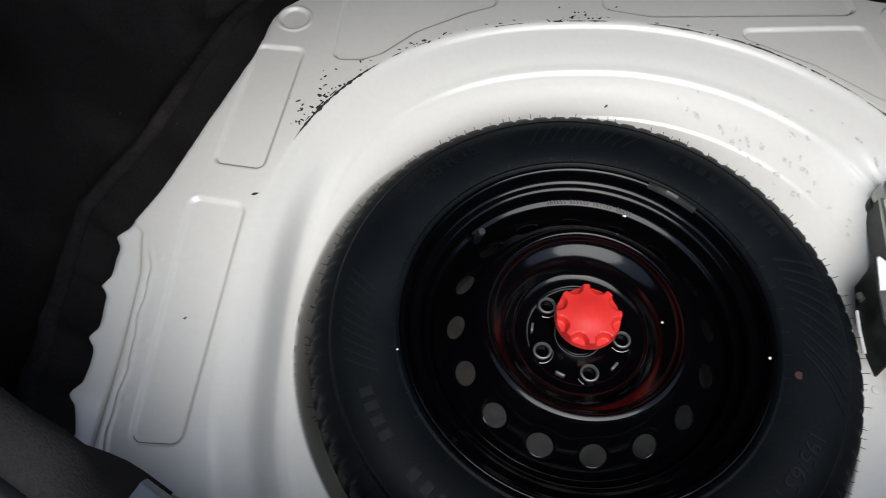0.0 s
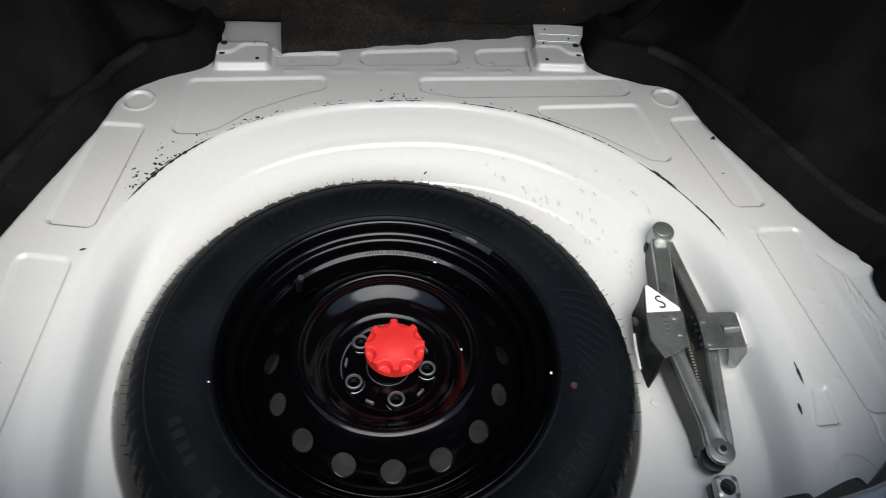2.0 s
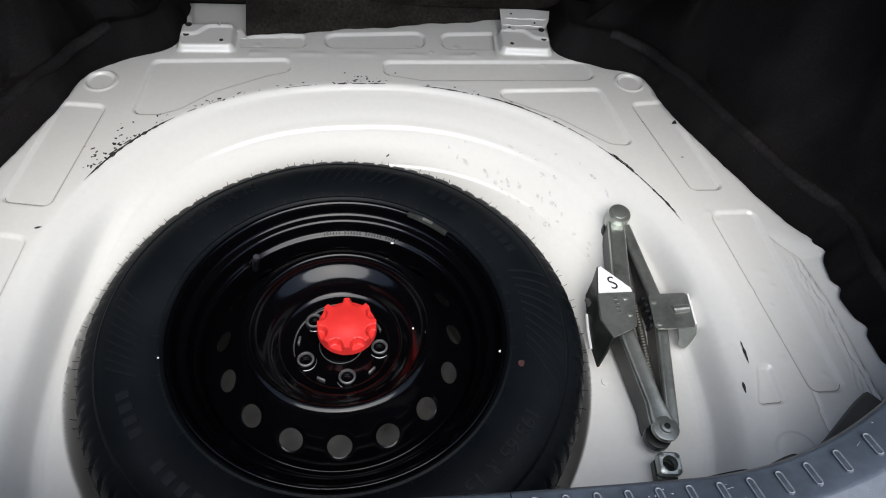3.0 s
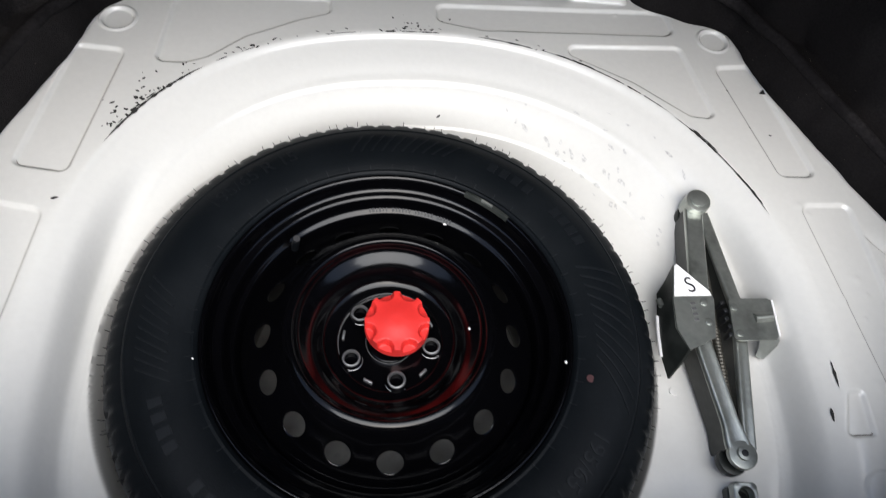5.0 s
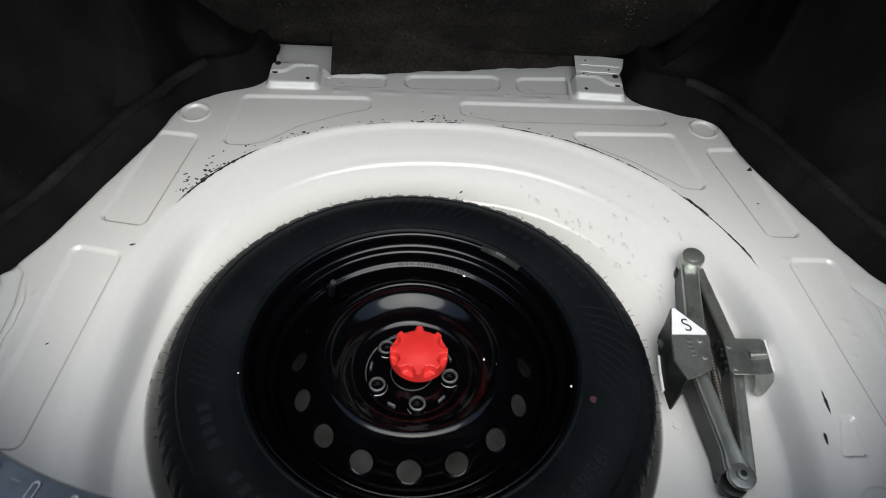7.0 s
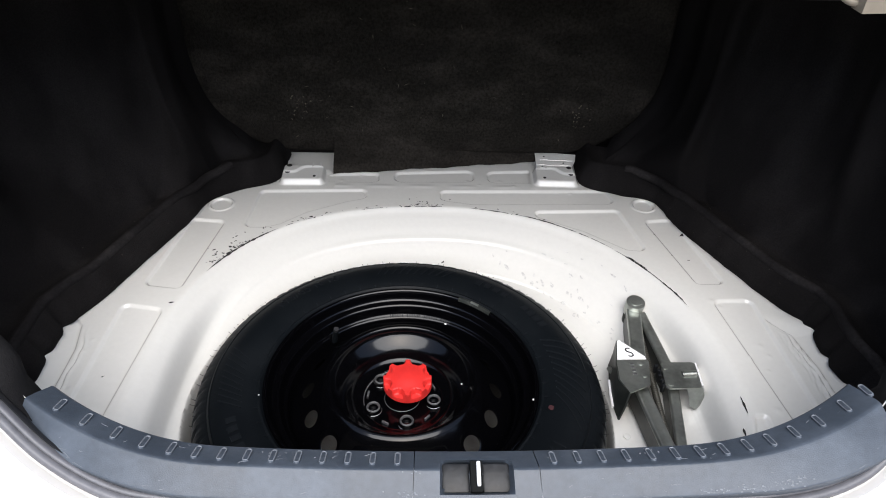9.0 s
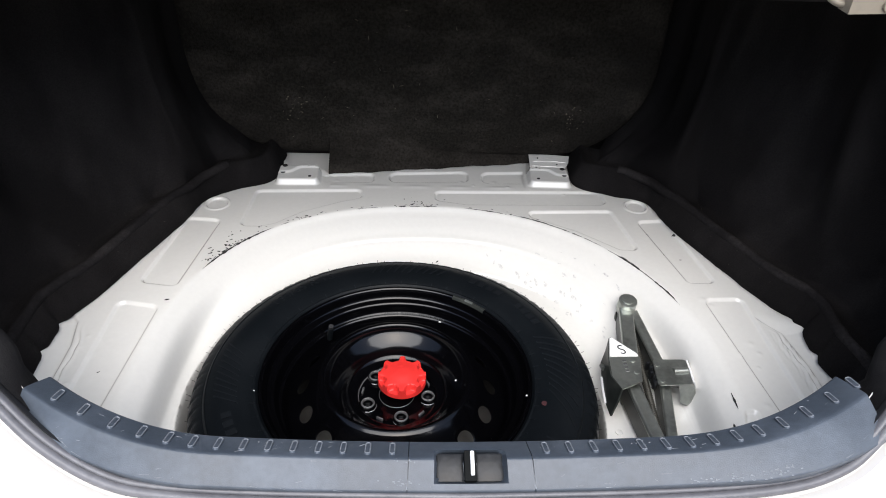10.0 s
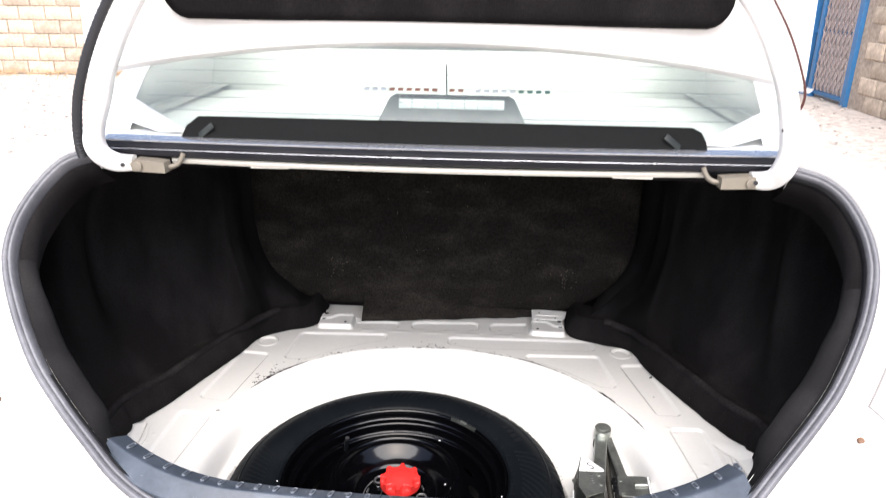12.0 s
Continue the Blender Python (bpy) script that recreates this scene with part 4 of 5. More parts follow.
def slab(w, h, lean=0.0):
    steps = 8
    pts = [Vector((side * w / 2 + lean * (2 * k / steps - 1), h * (k / steps - 0.5), 0)) for k in range(steps + 1) for side in (-1, 1)]
    return pts, [(2 * k, 2 * k + 1, 2 * k + 3, 2 * k + 2) for k in range(steps)]


raised("size_marking", [(*letters("195/65 R 15", 0.026), 131, 0.262)], "raised tyre size lettering")
raised("size_marking", [(*letters("195/65 R 15", 0.026), -44, 0.258)], "raised tyre size lettering")
for start, end in ((61, 45), (38, 24), (-146, -161), (-122, -139)):
    for k in range(4):
        raised("maker_bar", [(*slab(0.0105, 0.0145), start + (end - start) * (k + 0.5) / 4, 0.257)])
for k in range(10):
    raised("hatch_bar", [(*slab(0.0030, 0.030 - 0.0012 * abs(k - 4), 0.009), 100 - k * 3.1, 0.258)])
    raised("hatch_bar", [(*slab(0.0026, 0.034, 0.012), 194 - k * 2.6, 0.256)])
    raised("hatch_bar", [(*slab(0.0032, 0.046, 0.010 + 0.002 * k), 16 - k * 3.6, 0.258)])
tagged(raised("bead_tick", [(*slab(0.0012, 0.009), 7.2 * k + 3, 0.219) for k in range(50)]), kind="stuff")
# moulding hairs round the shoulder
random.seed(11)
verts, faces = [], []
for k in range(150):
    a = 2 * math.pi * (k + random.uniform(-0.25, 0.25)) / 150
    r, z = random.choice(((0.3085, -0.031), (0.3115, -0.036), (0.3115, -0.036), (0.318, -0.058)))
    n = random.uniform(0.004, 0.009)
    bend = random.uniform(-0.22, 0.22)
    p = Vector((WX + (r - 0.001) * math.cos(a), WY + (r - 0.001) * math.sin(a), z))
    way = Vector((math.cos(a + bend), math.sin(a + bend), random.uniform(0.1, 0.5))).normalized()
    tv, tf = tube([p, p + way * n * 0.6, p + way * n + Vector((0, 0, random.uniform(-0.001, 0.002)))], 0.00042, 4)
    base = len(verts)
    verts += tv
    faces += [tuple(base + i for i in fc) for fc in tf]
tagged(raw("moulding_hairs", verts, faces, RUBBER, tyre), kind="stuff")
bm = bmesh.new()
cylinder(bm, 0.0045, 0.0012, Matrix.Translation((0.213, -0.078, -0.0062)), 20)
part("red_dot", bm, REDDOT, tyre, "faded red balance dot")

# rim: barrel and dished disc
BARREL = [(0.2065, -0.034), (0.2100, -0.021), (0.2102, -0.0135), (0.2080, -0.0100), (0.2045, -0.0112), (0.2022, -0.0160), (0.2000, -0.024), (0.1970, -0.0285), (0.1900, -0.0310), (0.1868, -0.0345), (0.1852, -0.0440), (0.1830, -0.0490), (0.1790, -0.0515), (0.1768, -0.0545), (0.1752, -0.0640), (0.1735, -0.072), (0.1720, -0.10), (0.176, -0.16), (0.200, -0.18), (0.2045, -0.165)]
v, f = lathe(spline(BARREL, 3), 128, WHEEL)
rim = raw("rim", v, f, BLACK_GLOSS, wheel, "glossy black steel rim", angle=60)
DISC = [(0.1765, -0.076), (0.1735, -0.0690), (0.168, -0.0640), (0.158, -0.0540), (0.146, -0.0415), (0.134, -0.0290), (0.126, -0.0205), (0.120, -0.0152), (0.1165, -0.0130), (0.1130, -0.0122), (0.1108, -0.0130), (0.1085, -0.0165), (0.1066, -0.0212), (0.1040, -0.0252), (0.1003, -0.0288), (0.0957, -0.0330), (0.0910, -0.0377), (0.0865, -0.0434), (0.0825, -0.0496), (0.0798, -0.0538), (0.0770, -0.0565), (0.0735, -0.0582), (0.0690, -0.0592), (0.0642, -0.0600), (0.0620, -0.0610), (0.0606, -0.0634), (0.0590, -0.0640), (0.030, -0.0640), (0.0285, -0.0615), (0.0270, -0.0635), (0.0265, -0.075), (0.0260, -0.11)]


def disc_z(r):
    rs, zs = [p[0] for p in DISC[::-1]], [p[1] for p in DISC[::-1]]
    return float(np.interp(r, rs, zs))


# outer ring of the disc with vent holes
HOLES, HOLE_R, HOLE_AT = 16, 0.0145, 0.146
verts, faces = [], []
for k in range(HOLES):
    mid = radians(-90 + 360 * k / HOLES)
    half = math.pi / HOLES
    n = 32
    for i in range(n):
        a = 2 * math.pi * i / n
        ca, sa = math.cos(a), math.sin(a)
        # circle and the box of the sector round it
        t = 1 / max(abs(ca), abs(sa))
        u, w = ca * t, sa * t
        r_edge = HOLE_AT + (0.0220 if u > 0 else 0.0240) * u
        th_edge = mid + half * w
        r_hole, th_hole = HOLE_AT + 0.70 * HOLE_R * ca, mid + HOLE_R * sa / HOLE_AT
        row = []
        for blend in (1.0, 0.66, 0.33, 0.12, 0.0):
            r, th = r_hole + (r_edge - r_hole) * blend, th_hole + (th_edge - th_hole) * blend
            z = disc_z(r) - (0.0012 if blend == 0 else 0)
            row.append((WX + r * math.cos(th), WY + r * math.sin(th), z))
        x, y, z = row[-1]
        row.append((x, y, z - 0.004))
        verts += row
    base = k * n * 6
    for i in range(n):
        j = (i + 1) % n
        for p in range(5):
            faces.append((base + i * 6 + p, base + j * 6 + p, base + j * 6 + p + 1, base + i * 6 + p + 1))
raw("vented_ring", verts, faces, BLACK_GLOSS, rim, "black ring with round vent holes", angle=50)
inner = [p for p in spline(DISC, 4) if p[0] <= 0.1222]
v, f = lathe([(0.122, disc_z(0.122))] + [tuple(p) for p in inner], 128, WHEEL)
raw("disc", v, f, BLACK_GLOSS, rim, "glossy black dished wheel centre", angle=60)
outer = [p for p in spline(DISC, 4) if p[0] >= 0.1678]
v, f = lathe([tuple(p) for p in outer] + [(0.168, disc_z(0.168))], 128, WHEEL)
raw("disc_edge", v, f, BLACK_GLOSS, rim, angle=60)
for k in range(5):
    a = radians(-81 + 72 * k)
    at = (WX + 0.050 * math.cos(a), WY + 0.050 * math.sin(a))
    v, f = lathe([(0.0128, -0.0636), (0.0120, -0.0590), (0.0102, -0.0562), (0.0090, -0.0558), (0.0080, -0.0570), (0.0072, -0.066), (0.0070, -0.070)], 28, at)
    seat = raw("nut_seat", v, f, BLACK_GLOSS, rim, "black wheel nut seat with a worn bright rim", angle=60)
    v, f = lathe([(0.0110, -0.0570), (0.0103, -0.0555), (0.0092, -0.0552), (0.0080, -0.0566), (0.0077, -0.0590)], 28, at)
    raw("worn_rim", v, f, BARE, seat)
    # bright arc at the seat's foot
    v, f = lathe([(0.0128, -0.0629), (0.0135, -0.0633)], 16, at, None, 200 + 14 * k, 120)
    raw("worn_foot", v, f, BARE, seat)
    bm = bmesh.new()
    cylinder(bm, 0.0068, 0.002, Matrix.Translation((*at, -0.0665)), 24)
    part("hole", bm, DARK, seat)
    # worn pad tops, with their small highlights painted in by the bright steel
    b = radians(-81 + 72 * k + 36)
    bm = bmesh.new()
    box(bm, (0.0030, 0.0115, 0.006), Matrix.Translation((WX + 0.055 * math.cos(b), WY + 0.055 * math.sin(b), -0.0630)) @ Matrix.Rotation(b, 4, "Z"))
    part("pad", bm, BARE, rim, bevel=0.0012)
v, f = lathe([(0.0272, -0.0632), (0.0276, -0.0610), (0.0281, -0.0608), (0.0286, -0.0614)], 48, WHEEL, None, 150, 200)
raw("bore_edge", v, f, BARE, rim, "worn bright edge of the centre bore")
v, f = lathe([(0.0601, -0.0627), (0.0609, -0.0618), (0.0615, -0.0613)], 60, WHEEL, None, 85, 110)
raw("hub_edge", v, f, BARE, rim, "worn bright edge of the hub face")
# valve
p0 = Vector((WX - 0.120, WY + 0.128, -0.062))
p1 = Vector((WX - 0.115, WY + 0.122, -0.032))
v, f = tube([p0, p0.lerp(p1, 0.55), p1], 0.0048, 14)
valve = raw("valve", v, f, RUBBER, wheel, "black rubber tyre valve")
v, f = tube([p1 - (p1 - p0) * 0.12, p1 + (p1 - p0) * 0.18], 0.0042, 12)
raw("cap", v, f, DARK, valve)
# balance weight clipped on the flange
v, f = lathe([(0.2022, -0.0180), (0.2032, -0.0112), (0.2050, -0.0088), (0.2080, -0.0084), (0.2098, -0.0100), (0.2100, -0.016)], 32, WHEEL, None, 44.5, 18)
weight = raw("balance_weight", v, f, DARK_STEEL, wheel, "grey lead balance weight clipped on the rim")
v, f = lathe([(0.2040, -0.0105), (0.2050, -0.0080), (0.2072, -0.0074), (0.2084, -0.0080)], 12, WHEEL, None, 51.5, 4.5)
raw("clip", v, f, ZINC, weight, "bright steel clip")
for name, r, a, z, size in (("paint_dot", 0.2035, -13, -0.0135, 0.0028), ("paint_dot", 0.2145, 191.5, -0.0072, 0.0014), ("paint_dot", 0.178, 66, -0.0525, 0.0026), ("paint_dot", 0.094, 3, -0.0350, 0.0024)):
    bm = bmesh.new()
    bmesh.ops.create_icosphere(bm, subdivisions=2, radius=size, matrix=Matrix.Translation((WX + r * math.cos(radians(a)), WY + r * math.sin(radians(a)), z)) @ Matrix.Diagonal((1, 0.7, 0.25, 1)))
    part(name, bm, WHITE, wheel, "small white paint dot")
# stamped marks round the barrel
verts, faces = [], []
random.seed(8)
for k in range(26):
    a = radians(98 - 1.35 * k)
    if k % 7 == 6:
        continue
    r = 0.1810
    c = Vector((WX + r * math.cos(a), WY + r * math.sin(a), -0.0490))
    t = Vector((-math.sin(a), math.cos(a), 0)) * random.uniform(0.0008, 0.0015)
    h = Vector((math.cos(a) * 0.0022, math.sin(a) * 0.0022, 0.0012))
    base = len(verts)
    verts += [c - t - h, c + t - h, c + t + h, c - t + h]
    faces.append((base, base + 1, base + 2, base + 3))
tagged(raw("stamped_mark", verts, faces, LEAD, rim, smooth=False), kind="stuff")

# grey disc behind the vent holes, grime and deep shade both in its colour
GRIME_SHADE = material("well_grime_shade", (0.40, 0.39, 0.37), 0.8, 0, 0.3, 60, 0, 100, 0, (0.12, 0.115, 0.105), 30, 0.9)
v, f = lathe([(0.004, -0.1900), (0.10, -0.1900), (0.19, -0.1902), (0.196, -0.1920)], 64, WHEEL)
raw("floor_grime", v, f, GRIME_SHADE, boot_floor, "grey disc of grime and painted shade on the well floor under the wheel")

# ---- red clamp knob that holds the wheel down ----
knob = empty("clamp_knob", "red plastic scalloped knob clamping the spare wheel", "knob")
KX, KY, KZ, KR = 0.001, 0.002, -0.045, 0.0372


def knob_height(r, a):
    u = r / KR
    h = 0.0200 * (1 - 0.09 * u * u)
    h += 0.0030 * float(ease(0.75, 0.1, u))
    k = (a / (2 * math.pi) * 8) % 1.0 - 0.5
    th = k * 2 * math.pi / 8
    d = math.hypot(r * math.cos(th) - KR * 0.99, r * math.sin(th)) / (KR * 0.285)
    h -= 0.0095 * float(ease(1.04, 0.72, d))
    return h


verts, faces, nr, na = [], [], 26, 192
for i in range(nr + 1):
    r = KR * i / nr
    for j in range(na):
        a = 2 * math.pi * j / na + radians(9)
        k = ((a - radians(0)) / (2 * math.pi) * 8) % 1.0 - 0.5
        lobe = 1 + 0.012 * abs(2 * k) ** 2
        verts.append((KX + r * lobe * math.cos(a), KY + r * lobe * math.sin(a), KZ + knob_height(max(r - 0.0008, 0), a)))
for extra_r, extra_z in ((KR * 1.03, 0.006), (KR * 1.03, 0.001), (KR * 0.99, 0.0), (KR * 0.5, -0.001)):
    for j in range(na):
        a = 2 * math.pi * j / na + radians(9)
        verts.append((KX + extra_r * math.cos(a), KY + extra_r * math.sin(a), KZ + extra_z))
for i in range(nr + 4):
    for j in range(na):
        q = (j + 1) % na
        faces.append((i * na + j, i * na + q, (i + 1) * na + q, (i + 1) * na + j))
raw("grip", verts, faces, RED, knob, "red plastic grip with eight scallops", angle=45)
bm = bmesh.new()
cylinder(bm, 0.0258, 0.012, Matrix.Translation((WX, WY, -0.0685)), 40)
part("collar", bm, BLACK_GLOSS, knob, bevel=0.002)
bm = bmesh.new()
cylinder(bm, 0.006, 0.16, Matrix.Translation((KX, KY, KZ - 0.080)), 16)
part("threaded_bolt", bm, ZINC, knob)

# ---- scissor jack on the shelf beside the tyre ----
jack = empty("scissor_jack", "folded zinc-plated steel scissor jack beside the tyre", "jack")


def channel(name, a, b, wide, deep, label="", taper=1.0, flare=0.0):
    """A pressed steel channel from a to b, its back upwards, with darker side walls."""
    a, b = Vector(a), Vector(b)
    way = (b - a).normalized()
    side = way.cross(Vector((0, 0, 1))).normalized()
    up = side.cross(way)
    w, n = wide / 2, 18
    back = [(-w, -0.0070), (-w, -0.0030), (-w + 0.0009, -0.0009), (-w + 0.0028, 0.0), (-w + 0.0048, -0.0008), (w - 0.0048, -0.0008), (w - 0.0028, 0.0), (w - 0.0009, -0.0009), (w, -0.0030), (w, -0.0070), (w - 0.0026, -0.0070), (w - 0.0026, -0.0040), (-w + 0.0026, -0.0040), (-w + 0.0026, -0.0070)]

    def loft(outline):
        bm, rings = bmesh.new(), []
        for k in range(n + 1):
            u = k / n
            s = 1 + (taper - 1) * u + flare * float(ease(0.80, 1.0, u))
            rings.append([bm.verts.new(a.lerp(b, u) + side * x * s + up * y) for x, y in outline])
        for p, q in zip(rings, rings[1:]):
            for i in range(len(outline)):
                j = (i + 1) % len(outline)
                bm.faces.new((p[i], p[j], q[j], q[i]))
        bm.faces.new(rings[0][::-1]), bm.faces.new(rings[-1])
        return bm
    arm = part(name, loft(back), ZINC, jack, label, angle=50)
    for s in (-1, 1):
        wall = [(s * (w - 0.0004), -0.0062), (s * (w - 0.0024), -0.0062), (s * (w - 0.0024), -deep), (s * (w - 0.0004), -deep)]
        part("arm_wall", loft(wall if s > 0 else wall[::-1]), DARK_STEEL, arm, "dark side wall of the arm", angle=50)
    return arm


def disc_at(name, at, r, h, parent, mat=ZINC, tilt=(0, 0), bevel=0.0012, label=""):
    bm = bmesh.new()
    cylinder(bm, r, h, Matrix.Translation(at) @ pose(0, 0, 0, tilt[0], tilt[1], 0), 32)
    return part(name, bm, mat, parent, label, bevel=bevel)


# arms
channel("arm", (0.4015, 0.172, -0.029), (0.373, 0.012, -0.026), 0.0250, 0.040, taper=0.95)
channel("arm", (0.4150, 0.166, -0.034), (0.4260, 0.000, -0.030), 0.0165, 0.044, taper=1.05)
channel("arm", (0.366, 0.004, -0.030), (0.3830, -0.147, -0.036), 0.0215, 0.044, taper=0.98, flare=0.40)
channel("arm", (0.4255, 0.008, -0.036), (0.3985, -0.148, -0.043), 0.0165, 0.040, taper=0.98)
# top pivot
disc_at("pivot", (0.4045, 0.177, -0.0320), 0.0168, 0.028, jack, tilt=(8, 0), bevel=0.002)
disc_at("pivot_pin", (0.4045, 0.1765, -0.0175), 0.0112, 0.0026, jack, tilt=(8, 0))
disc_at("pivot", (0.4025, 0.175, -0.062), 0.0155, 0.026, jack, tilt=(8, 0), bevel=0.003, mat=DARK_STEEL)
# lower pivot
disc_at("pivot", (0.3845, -0.1555, -0.0405), 0.0168, 0.008, jack, bevel=0.002)
disc_at("rivet", (0.3845, -0.1555, -0.0350), 0.0076, 0.005, jack, bevel=0.0012)
disc_at("rivet_head", (0.3845, -0.1555, -0.0324), 0.0040, 0.001, jack, mat=LEAD)
disc_at("pivot", (0.380, -0.158, -0.060), 0.0165, 0.012, jack, bevel=0.002, mat=DARK_STEEL)
# eye at the screw's end
v, f = lathe([(0.0088, -0.006), (0.0088, 0.005), (0.0094, 0.006), (0.0122, 0.006), (0.0134, 0.005), (0.0134, -0.006)], 40, (0, 0), lambda r, z, a: (r if r < 0.01 else r * min(1 / max(abs(math.cos(a)), abs(math.sin(a))), 1.24), z), close=True)
m = pose(0.3785, -0.1975, -0.047, 6, 0, -4)
raw("screw_eye", [m @ Vector(q) for q in v], f, ZINC, jack, angle=35)
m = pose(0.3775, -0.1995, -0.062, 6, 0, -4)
raw("screw_eye", [m @ Vector(q) for q in v], f, DARK_STEEL, jack, angle=35)
# long screw
v, f = lathe([(0.0050 + 0.0007 * (k % 2), -0.175 + 0.35 * k / 160) for k in range(161)], 14)
m = Matrix.Translation((0.3945, 0.005, -0.045)) @ (Vector((0.4045, 0.177, -0.040)) - Vector((0.382, -0.185, -0.050))).to_track_quat("Z", "Y").to_matrix().to_4x4()
raw("screw", [m @ Vector(q) for q in v], f, THREAD, jack, angle=25)
# saddle plate, folded, with a white sticker
bm = bmesh.new()
prism(bm, [(0.346, 0.074), (0.350, 0.076), (0.384, 0.039), (0.387, 0.026), (0.377, -0.024), (0.342, -0.040), (0.332, -0.012), (0.336, 0.028)], -0.0185, -0.0160)
saddle = part("saddle_plate", bm, ZINC, jack, "folded zinc saddle plate", bevel=0.0008)
bm = bmesh.new()
prism(bm, [(0.3465, 0.0725), (0.3500, 0.0745), (0.3838, 0.0365), (0.3842, 0.0310), (0.3372, 0.0300)], -0.0160, -0.0152)
part("sticker", bm, STICKER, saddle, "white sticker marked S")
v, f = letters("S", 0.030)
m = pose(0.3605, 0.0445, -0.0148, 0, 0, 12)
raw("sticker_letter", [m @ Vector((q.x * 0.85, q.y, 0)) for q in v], f, DARK, saddle, smooth=False)
for k in range(4):
    bm = bmesh.new()
    box(bm, (0.0058, 0.0034, 0.0008), pose(0.3585, 0.0205 - 0.0072 * k, -0.0158, 0, 0, 8))
    part("stamped_bar", bm, BARE, saddle)
for x, y in ((0.373, 0.022), (0.373, -0.004)):
    disc_at("saddle_rivet", (x, y, -0.0155), 0.0046, 0.002, saddle, bevel=0.0008)


def sheet(name, top, low, thick, mat, parent, label=""):
    """A bent steel sheet between an upper and a lower edge, thickened towards +x."""
    n, verts = len(top), []
    for dx in (0.0, thick):
        for edge in (top, [tuple((a + b) / 2 + (0.0015 if k == 0 else 0) for k, (a, b) in enumerate(zip(p, q))) for p, q in zip(top, low)], low):
            verts += [(x + dx, y, z) for x, y, z in edge]
    faces = grid_faces(3, n)
    faces += [tuple(3 * n + i for i in f[::-1]) for f in grid_faces(3, n)]
    rim = list(range(n)) + [n + n - 1, 3 * n - 1] + list(range(3 * n - 2, 2 * n - 1, -1)) + [n]
    for a, b in zip(rim, rim[1:] + rim[:1]):
        faces.append((b, a, 3 * n + a, 3 * n + b))
    return raw(name, verts, faces, mat, parent, label, angle=35)


flange = sheet("saddle_flange", [(0.3455, 0.0745, -0.0170), (0.3345, 0.028, -0.0170), (0.3300, -0.012, -0.0170), (0.3405, -0.039, -0.0170)], [(0.3330, 0.052, -0.052), (0.3290, 0.020, -0.058), (0.3245, -0.028, -0.060), (0.3240, -0.061, -0.054)], 0.0028, DARK_STEEL, jack, "bent-down flange of the saddle plate")
# white tube painting the specular highlight along the flange's lower edge
v, f = tube([(0.3292, 0.022, -0.056), (0.3262, -0.004, -0.058), (0.3240, -0.032, -0.058)], 0.0024, 10)
raw("worn_edge", v, f, STICKER, flange, "white edge standing for a highlight")
v, f = tube([(0.3310, 0.040, -0.046), (0.3325, 0.030, -0.044)], 0.0040, 12)
raw("flange_rivet", v, f, ZINC, flange)
# base foot
bm = bmesh.new()
prism(bm, [(0.409, 0.028), (0.414, 0.031), (0.460, 0.031), (0.464, 0.028), (0.460, -0.021), (0.456, -0.024), (0.408, -0.025), (0.404, -0.021)], -0.0255, -0.0225)
foot = part("foot_plate", bm, ZINC, jack, "zinc foot plate", bevel=0.001)
for x, y in ((0.4135, 0.019), (0.4125, -0.016)):
    disc_at("foot_rivet", (x, y, -0.0222), 0.0046, 0.002, foot, bevel=0.0008)
sheet("foot_flange", [(0.4640, 0.029, -0.0215), (0.4622, 0.005, -0.0215), (0.4600, -0.020, -0.0215)], [(0.4755, 0.022, -0.054), (0.4745, 0.004, -0.055), (0.4725, -0.014, -0.054)], 0.0026, STICKER, foot, "bright bent edge of the foot")
sheet("foot_tab", [(0.4360, -0.0245, -0.0245), (0.4480, -0.0245, -0.0245), (0.4600, -0.0230, -0.0245)], [(0.4440, -0.032, -0.056), (0.4540, -0.034, -0.060), (0.4680, -0.024, -0.056)], 0.0022, ZINC, foot)
v, f = tube([(0.436, 0.004, -0.0235), (0.459, 0.006, -0.0235)], 0.0065, 14)
raw("foot_pin", v, f, ZINC, foot)
for k in range(5):
    bm = bmesh.new()
    box(bm, (0.006, 0.0045, 0.016), pose(0.4015 + 0.002 * (k % 2), 0.026 - 0.0105 * k, -0.032, 0, 0, 20))
    part("gear_tooth", bm, LEAD, jack, bevel=0.001)
disc_at("base_stud", (0.343, -0.066, float(height(0.343, -0.066)) + 0.0006), 0.0056, 0.002, jack, mat=FLOOR_PAINT, bevel=0.0009)


# ---- rear edge of the shelf, glass and cabin ----
def bar_line(x0, x1, y, z, bow=0.0, steps=24, back=0.0):
    return [(x0 + (x1 - x0) * k / steps, y + back * (2 * k / steps - 1) ** 2, z - bow * (1 - (2 * k / steps - 1) ** 2)) for k in range(steps + 1)]


def strip(name, line, section, mat, parent=None, label=""):
    verts = [(p[0], p[1] + a, p[2] + b) for p in line for a, b in section + section[:1]]
    return raw(name, verts, grid_faces(len(line), len(section) + 1), mat, parent, label, angle=50)


SHELF_RUBBER = material("shelf_seal_rubber", (0.006, 0.006, 0.008), 0.5, 0, 0.2, 60, 0.1, 200, 0, (0.02, 0.019, 0.021), 7, 0.6, 0.2)
strip("glass_moulding", bar_line(CX - 0.56, CX + 0.56, 0.060, 0.589, 0.004), [(0, -0.003), (-0.006, -0.001), (-0.006, 0.001), (0.0, 0.003), (0.02, 0.005), (0.02, -0.004)], SILVER, car, "bright moulding under the rear glass")
